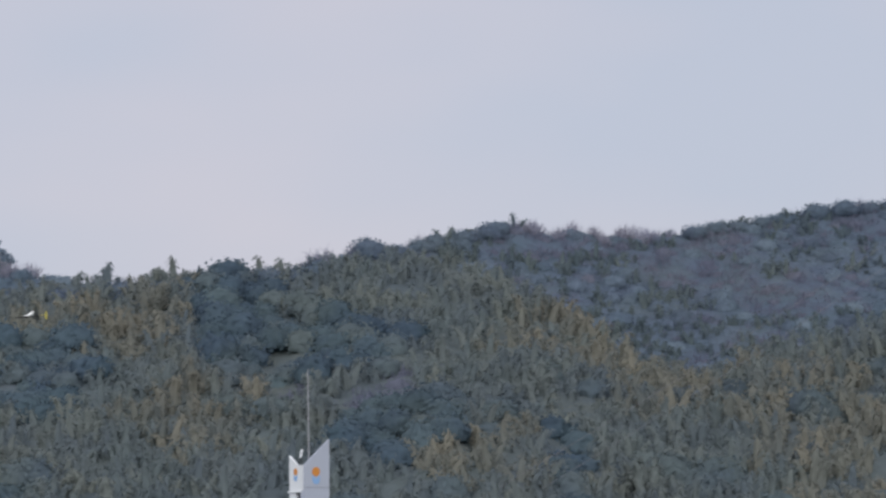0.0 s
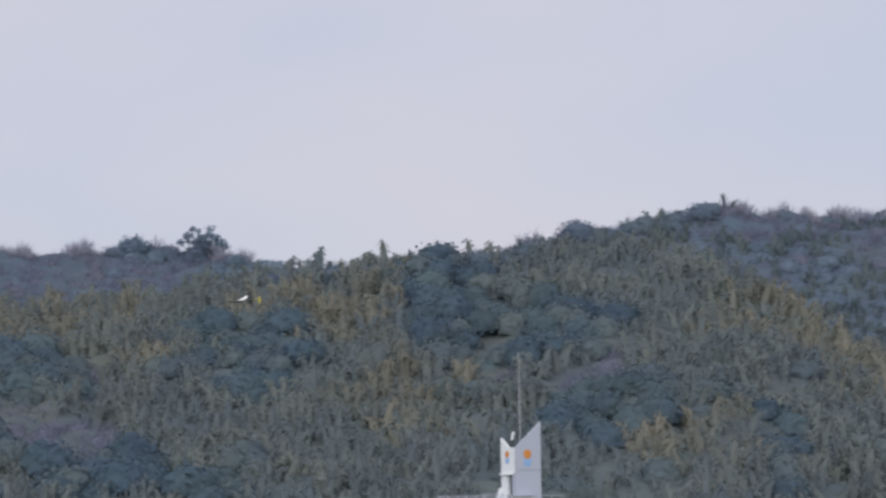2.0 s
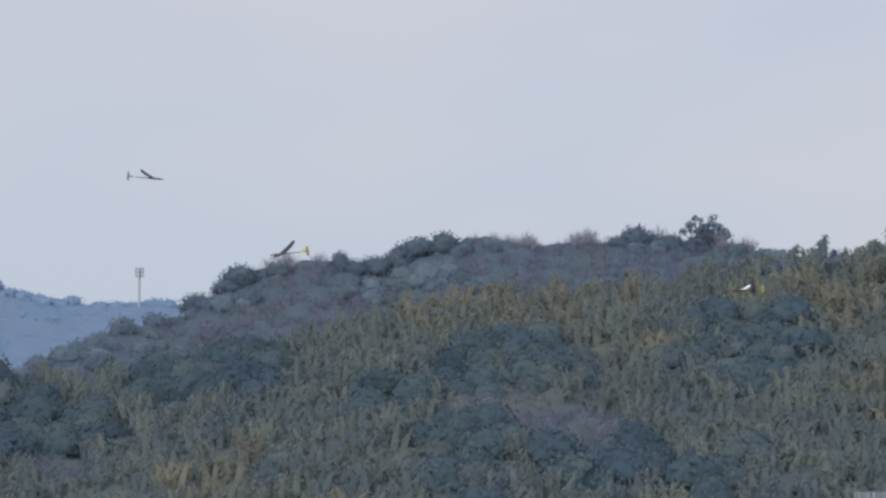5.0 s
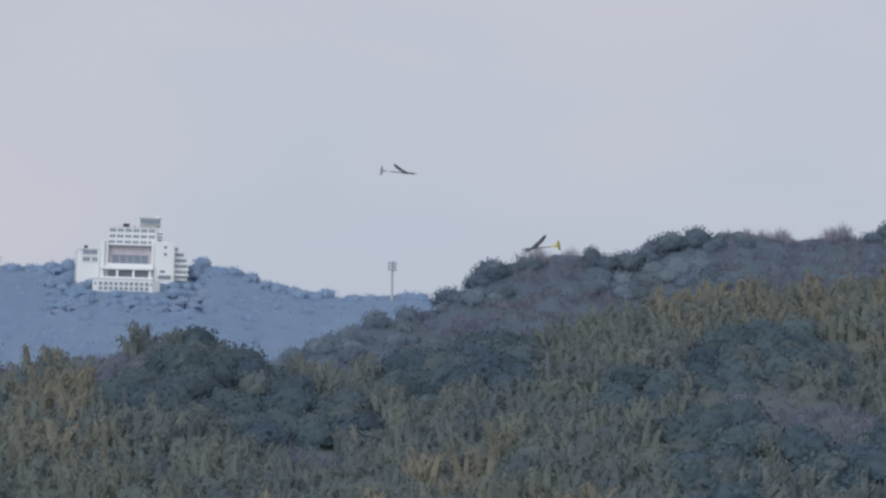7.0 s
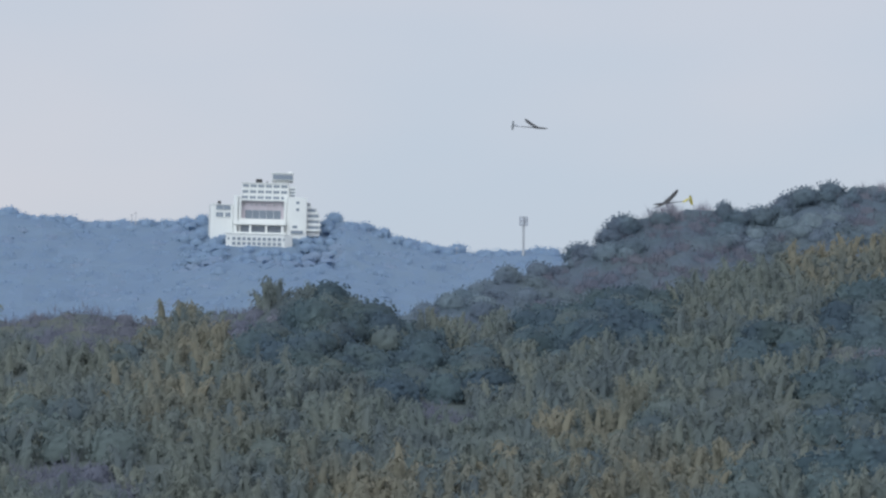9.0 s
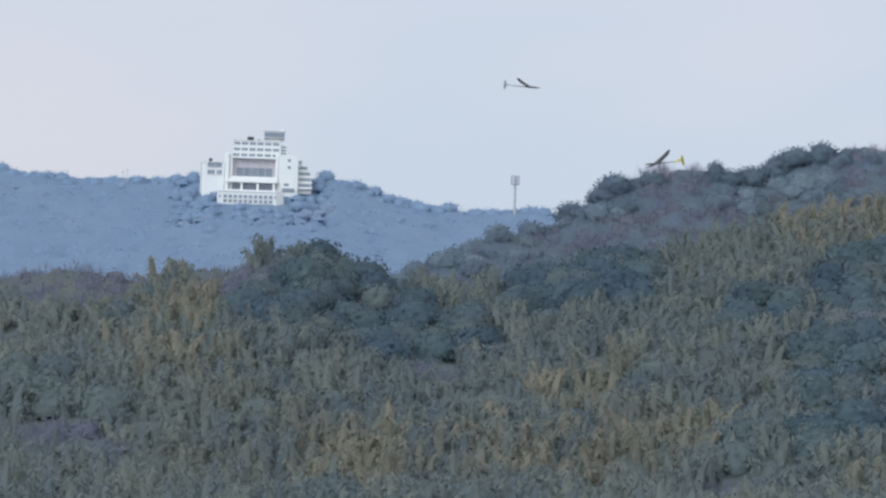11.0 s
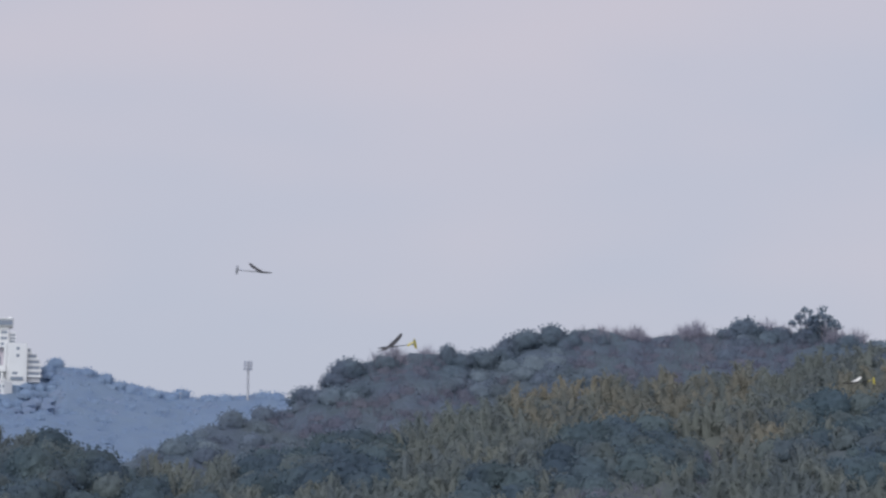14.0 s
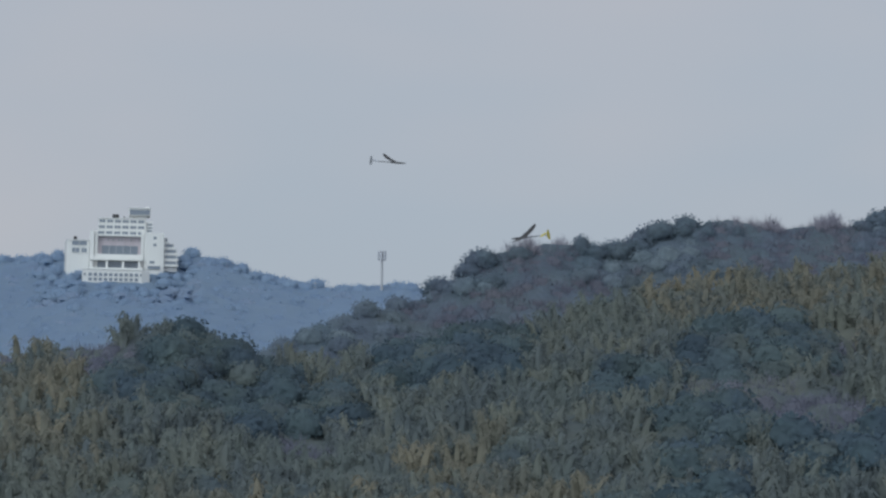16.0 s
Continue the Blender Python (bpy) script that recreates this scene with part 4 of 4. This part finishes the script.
    part("stair_tower", box(X(521), X(556), y + 7, y + 15, Z(228), Z(166), 0.05), W, h)
    for c in (180, 197, 213):
        part("stair_slot", box(X(528), X(554), y + 6.85, y + 6.98, Z(c + 4), Z(c - 4)), M_glass, h)
    # right wing and its terraced flank
    part("right_wing", box(X(527) + 0.02, X(618), y - 0.5, y + 20, -5, Z(230), 0.08), W, h)
    for c, d in ((570, 257), (570, 293), (557, 383)):
        w = 8 if c == 570 else 13
        part("window", box(X(c - w), X(c + w), y - 0.58, y - 0.3, Z(d + 7), Z(d - 7)), M_glass, h)
    part("wing_base", box(X(535), X(600), y - 1.2, y - 0.52, Z(418), Z(402), 0.05), M_glass, h)
    part("string_course", box(X(526), X(619), y - 0.62, y - 0.52, Z(324), Z(319)), W, h)
    for i in range(5):
        z0 = Z(400 - i * 31)
        x1 = X((690, 690, 688, 672, 640)[i])
        part("flank_floor", box(X(618) + 0.02, x1, y + 2 + i * 1.2, y + 26, z0 - (2.4 if i == 0 else 0), z0 + 2.66, 0.05), M_pale, h)
        part("balcony", box(X(618) + 0.02, x1 + 0.5, y + 0.8 + i * 1.2, y + 1.96 + i * 1.2, z0 - 0.1, z0 + 0.9, 0.05), W, h)
        part("balcony_glass", box(X(626), x1 - 0.5, y + 1.9 + i * 1.2, y + 1.985 + i * 1.2, z0 + 1.0, z0 + 2.3), M_glass, h)
    # left wing
    part("left_wing", box(X(108), X(226), y + 1, y + 18, -5, Z(277), 0.08), W, h)
    part("left_wing_end", box(X(98), X(107.9), y + 4, y + 18, -5, Z(280), 0.05), M_pale, h)
    part("left_coping", box(X(106), X(226), y + 0.7, y + 18.3, Z(277) + 0.01, Z(273), 0.04), W, h)
    window_row(h, X(137), X(213), Z(301), Z(279), 1, 0.5, y + 1)
    window_row(h, X(137), X(175), Z(338), Z(316), 1, 0.5, y + 1)
    window_row(h, X(186), X(213), Z(338), Z(316), 1, 0.5, y + 1)
    part("roof_tank", box(X(142), X(160), y + 6, y + 8.5, Z(272), Z(250), 0.25), M_dark, h, "small dark rooftop tank")

    # trees close in front of the wings hide their feet
    for c, top in ((96, 345), (122, 352), (150, 350), (178, 356), (206, 372), (560, 420), (590, 408), (622, 398), (655, 385)):
        q = h.matrix_world @ Vector((X(c), 6.0, Z(top)))
        size = (q.z - ground_at(q.x, q.y)) / 9.0
        tree("far", c, q.x, q.y, size * 0.5, 1.6, "broadleaf tree in front of the hotel wing, haze painted into its leaves")


hotel()


# ---- telecom mast and poles on the far ridge ----
def telecom_mast():
    o = place(1.27, 1082, z=0)
    z0 = ground_at(o.x, o.y)
    top = 22 + 1082 * math.tan(radians(5.66)) - z0
    m = empty("telecom_mast", pose(o.x, o.y, z0, 0, 0, 1.27), "tall grey telecom mast with a ring of antennas", "mast")
    part("pole", rod((0, 0, -1), (0, 0, top), 0.7, 0.5, 10), M_rail, m)
    for k, z in enumerate((top - 0.5, top - 2.2, top - 3.9)):
        ring = bmesh.new()
        for i in range(10):
            a, b = i * math.tau / 10, (i + 1) * math.tau / 10
            add_rod(ring, (math.cos(a) * 1.75, math.sin(a) * 1.75, z), (math.cos(b) * 1.75, math.sin(b) * 1.75, z), 0.08, sides=4)
        for i in range(4):
            a = i * math.tau / 4
            add_rod(ring, (0, 0, z), (math.cos(a) * 1.75, math.sin(a) * 1.75, z), 0.06, sides=4)
        part("platform_ring", ring, M_steel, m)
    for i in range(9):
        a = (i + 0.5) * math.tau / 9
        x, y = math.cos(a) * 1.8, math.sin(a) * 1.8
        for z0, z1 in ((top - 4.2, top - 2.3), (top - 2.1, top + 0.1)):
            part("panel_antenna", box(x - 0.3, x + 0.3, y - 0.2, y + 0.2, z0, z1, 0.03), M_panel, m)


def ridge_pole(yaw, height):
    o = place(yaw, 1085, z=0)
    p = empty("utility_pole", pose(o.x, o.y, ground_at(o.x, o.y), 0, 0, yaw), "thin pale utility pole on the far ridge", "pole", "poles on the far ridge")
    part("pole", rod((0, 0, -1), (0, 0, height), 0.22, 0.14, 7), M_steel, p)
    part("crossbar", box(-0.9, 0.9, -0.08, 0.08, height - 1.0, height - 0.8), M_steel, p)


telecom_mast()
ridge_pole(11.02, 14.5)
ridge_pole(11.12, 13.5)
ridge_pole(2.95, 11.5)


# ---- steel pylons and the power line ----
def pylon(height):
    """A lattice pylon: legs, bracing, three crossarms and a spread shoulder; its origin at the base."""
    p = empty("pylon", pose(0, 0, 0), "pale grey steel lattice pylon with three crossarms", "pylon", "power line pylons")
    T = height
    levels = [T, T - 1.1, T - 2.2, T - 3.3, T - 4.6, T - 5.9, T - 7.2, T - 8.5, T - 10.2]
    while levels[-1] > 1.0:
        levels.append(max(-0.8, levels[-1] - 2.4))

    def half(z):
        d = T - z
        return 0.5 + d * 0.056 if d < 10.2 else 1.071 + (d - 10.2) * 0.14

    corners = ((-1, -1), (1, -1), (1, 1), (-1, 1))
    for cx, cy in corners:
        bm = bmesh.new()
        for a, b in zip(levels, levels[1:]):
            add_rod(bm, (cx * half(b), cy * half(b), b), (cx * half(a), cy * half(a), a), 0.085, sides=4)
        part("leg", bm, M_steel, p)
    for k, (a, b) in enumerate(zip(levels, levels[1:])):
        bm = bmesh.new()
        for i in range(4):
            (x0, y0), (x1, y1) = corners[i], corners[(i + 1) % 4]
            add_rod(bm, (x0 * half(b), y0 * half(b), b), (x1 * half(a), y1 * half(a), a), 0.042, sides=4)
            add_rod(bm, (x1 * half(b), y1 * half(b), b), (x0 * half(a), y0 * half(a), a), 0.042, sides=4)
            add_rod(bm, (x0 * half(a), y0 * half(a), a), (x1 * half(a), y1 * half(a), a), 0.042, sides=4)
        part("bracing", bm, M_steel, p)
    for k, z in enumerate((T - 3.3, T - 5.9, T - 8.5)):
        for side in (-1, 1):
            bm = bmesh.new()
            tip = (side * (1.95 + 0.06 * k), 0, z)
            for sy in (-1, 1):
                add_rod(bm, (side * half(z), sy * half(z), z), tip, 0.07, sides=4)
                add_rod(bm, (side * half(z), sy * half(z), z + 0.75), tip, 0.05, sides=4)
            arm = part("crossarm", bm, M_steel, p)
            part("insulator", rod((tip[0], 0, z - 0.05), (tip[0], 0, z - 0.5), 0.08, 0.06, 7), M_pale, arm)
    z = T - 12.0
    for side in (-1, 1):
        bm = bmesh.new()
        for sy in (-1, 1):
            add_rod(bm, (side * half(z + 1.7), sy * half(z + 1.7), z + 1.7), (side * 5.0, sy * 0.4, z), 0.09, sides=4)
            add_rod(bm, (side * half(z), sy * half(z), z - 0.1), (side * 5.0, sy * 0.4, z), 0.08, sides=4)
            for f in (0.3, 0.6, 0.85):
                x = half(z) + (5.0 - half(z)) * f
                add_rod(bm, (side * x, sy * 0.7, z - 0.05), (side * (x - 0.4), sy * 0.7, z + 1.6 * (1 - f)), 0.05, sides=4)
        part("shoulder_arm", bm, M_steel, p, "wide lower lattice arm")
    part("lightning_arm", box(-1.0, -0.5, -0.1, 0.1, T - 0.25, T - 0.1), M_steel, p)
    return p


def power_line():
    size = 0.85
    o = place(-13.33, 296, z=0)
    z0 = ground_at(o.x, o.y)
    tall = (21.6 - z0) / size
    shrink = Matrix.Diagonal((size, size, size, 1))
    first = pylon(tall)
    first.matrix_basis = pose(o.x, o.y, z0, 0, 0, -13.25 + 12) @ shrink
    ends = []
    for yaw, r, top in ((-39.0, 478, 22 + 478 * math.tan(radians(9.1))), (-21.8, 362, 22 - 362 * math.tan(radians(0.9)))):
        q = place(yaw, r, z=0)
        copy = copy_thing(first, pose(q.x, q.y, top - tall * size, 0, 0, yaw + 60))
        ends.append((Vector((q.x, q.y, top)), copy.matrix_basis.to_3x3() @ Vector((1, 0, 0))))
    for k, drop in ((0, 4.1), (2, 9.3)):
        for side in (-1,):
            a, b = [e + n * side * (2.0 + 0.12 * k) - Vector((0, 0, drop * size)) for e, n in ends]
            across = (b - a).cross(Vector((0, 0, 1))).normalized()
            v, faces = [], []
            for i in range(33):
                f = i / 32
                c = a.lerp(b, f) - Vector((0, 0, 4 * 2.5 * f * (1 - f)))
                for j in range(5):
                    w = j * math.tau / 5
                    v.append(c + across * math.cos(w) * 0.03 + Vector((0, 0, 1)) * math.sin(w) * 0.03)
            for i in range(32):
                for j in range(5):
                    m = (j + 1) % 5
                    faces.append((i * 5 + j, i * 5 + m, i * 5 + 5 + m, i * 5 + 5 + j))
            tagged(new("power_cable", mesh_from("power_cable", v, faces, M_wire)), "thin grey power cable strung between pylons", "cable", "power cables")


power_line()


# ---- model gliders in the air ----
def glider(m, upper, tail, label):
    """A hand-launched model glider: span 1.5 m, nose along +x."""
    g = empty("model_glider", m, label, "glider")
    pod = bmesh.new()
    for x0, x1, r0, r1 in ((0.42, 0.30, 0.008, 0.022), (0.30, 0.12, 0.022, 0.026), (0.12, -0.06, 0.026, 0.012), (-0.06, -0.66, 0.012, 0.006)):
        add_rod(pod, (x0, 0, 0), (x1, 0, 0), r0, r1, 8)
    part("fuselage", pod, M_wing_dark, g)
    for side in (-1, 1):
        bm = bmesh.new()
        stations = ((0.0, 0.20, 0.0, 0.0), (0.40, 0.175, 0.025, 0.01), (0.62, 0.13, 0.06, 0.03), (0.75, 0.06, 0.09, 0.06))
        loops = []
        for y, chord, z, sweep in stations:
            x0 = 0.14 - sweep
            th = chord * 0.045
            loops.append([bm.verts.new(v) for v in ((x0, side * y, 0.03 + z), (x0 - chord * 0.3, side * y, 0.03 + z + th), (x0 - chord, side * y, 0.03 + z),
                                                    (x0 - chord * 0.3, side * y, 0.03 + z - th * 0.4))])
        for a, b in zip(loops, loops[1:]):
            for i in range(4):
                j = (i + 1) % 4
                bm.faces.new((a[i], a[j], b[j], b[i]))
        bm.faces.new(loops[0])
        bm.faces.new(loops[-1][::-1])
        bmesh.ops.recalc_face_normals(bm, faces=bm.faces)
        part("wing", bm, upper, g)
    fin = prism([(-0.63, -0.11), (-0.68, -0.12), (-0.70, 0.0), (-0.69, 0.14), (-0.65, 0.14), (-0.61, 0.0)], -0.006, 0.006)
    part("fin", fin, tail, g)
    bm = bmesh.new()
    outline = ((-0.46, 0.0), (-0.50, 0.17), (-0.56, 0.17), (-0.57, 0.0), (-0.56, -0.17), (-0.50, -0.17))
    lo, hi = [[bm.verts.new((x, y, z)) for x, y in outline] for z in (0.018, 0.026)]
    bm.faces.new(lo), bm.faces.new(hi[::-1])
    for i in range(6):
        j = (i + 1) % 6
        bm.faces.new((lo[j], lo[i], hi[i], hi[j]))
    bmesh.ops.recalc_face_normals(bm, faces=bm.faces)
    part("tailplane", bm, tail, g)
    return g


q = place(1.05, 64, 7.9)
glider(pose(*q, 0, 0, 1.05 + 25) @ pose(0, 0, 0, 17, 0, 0), M_wing_dark, M_panel, "dark-winged model glider with a pale tail in flight")
q = place(-13.9, 76, 5.1)
glider(pose(*q, 0, 0, -13.9 + 160) @ pose(0, 0, 0, -10, 2, 0), M_wing_white, M_yellow, "white-winged model glider with a yellow tail in flight")
q = place(-2.35, 58, 6.05)
glider(pose(*q, 0, 0, -2.35 + 152) @ pose(0, 0, 0, -24, 3, 0), M_wing_dark, M_yellow, "dark-winged model glider with a yellow tail in flight")
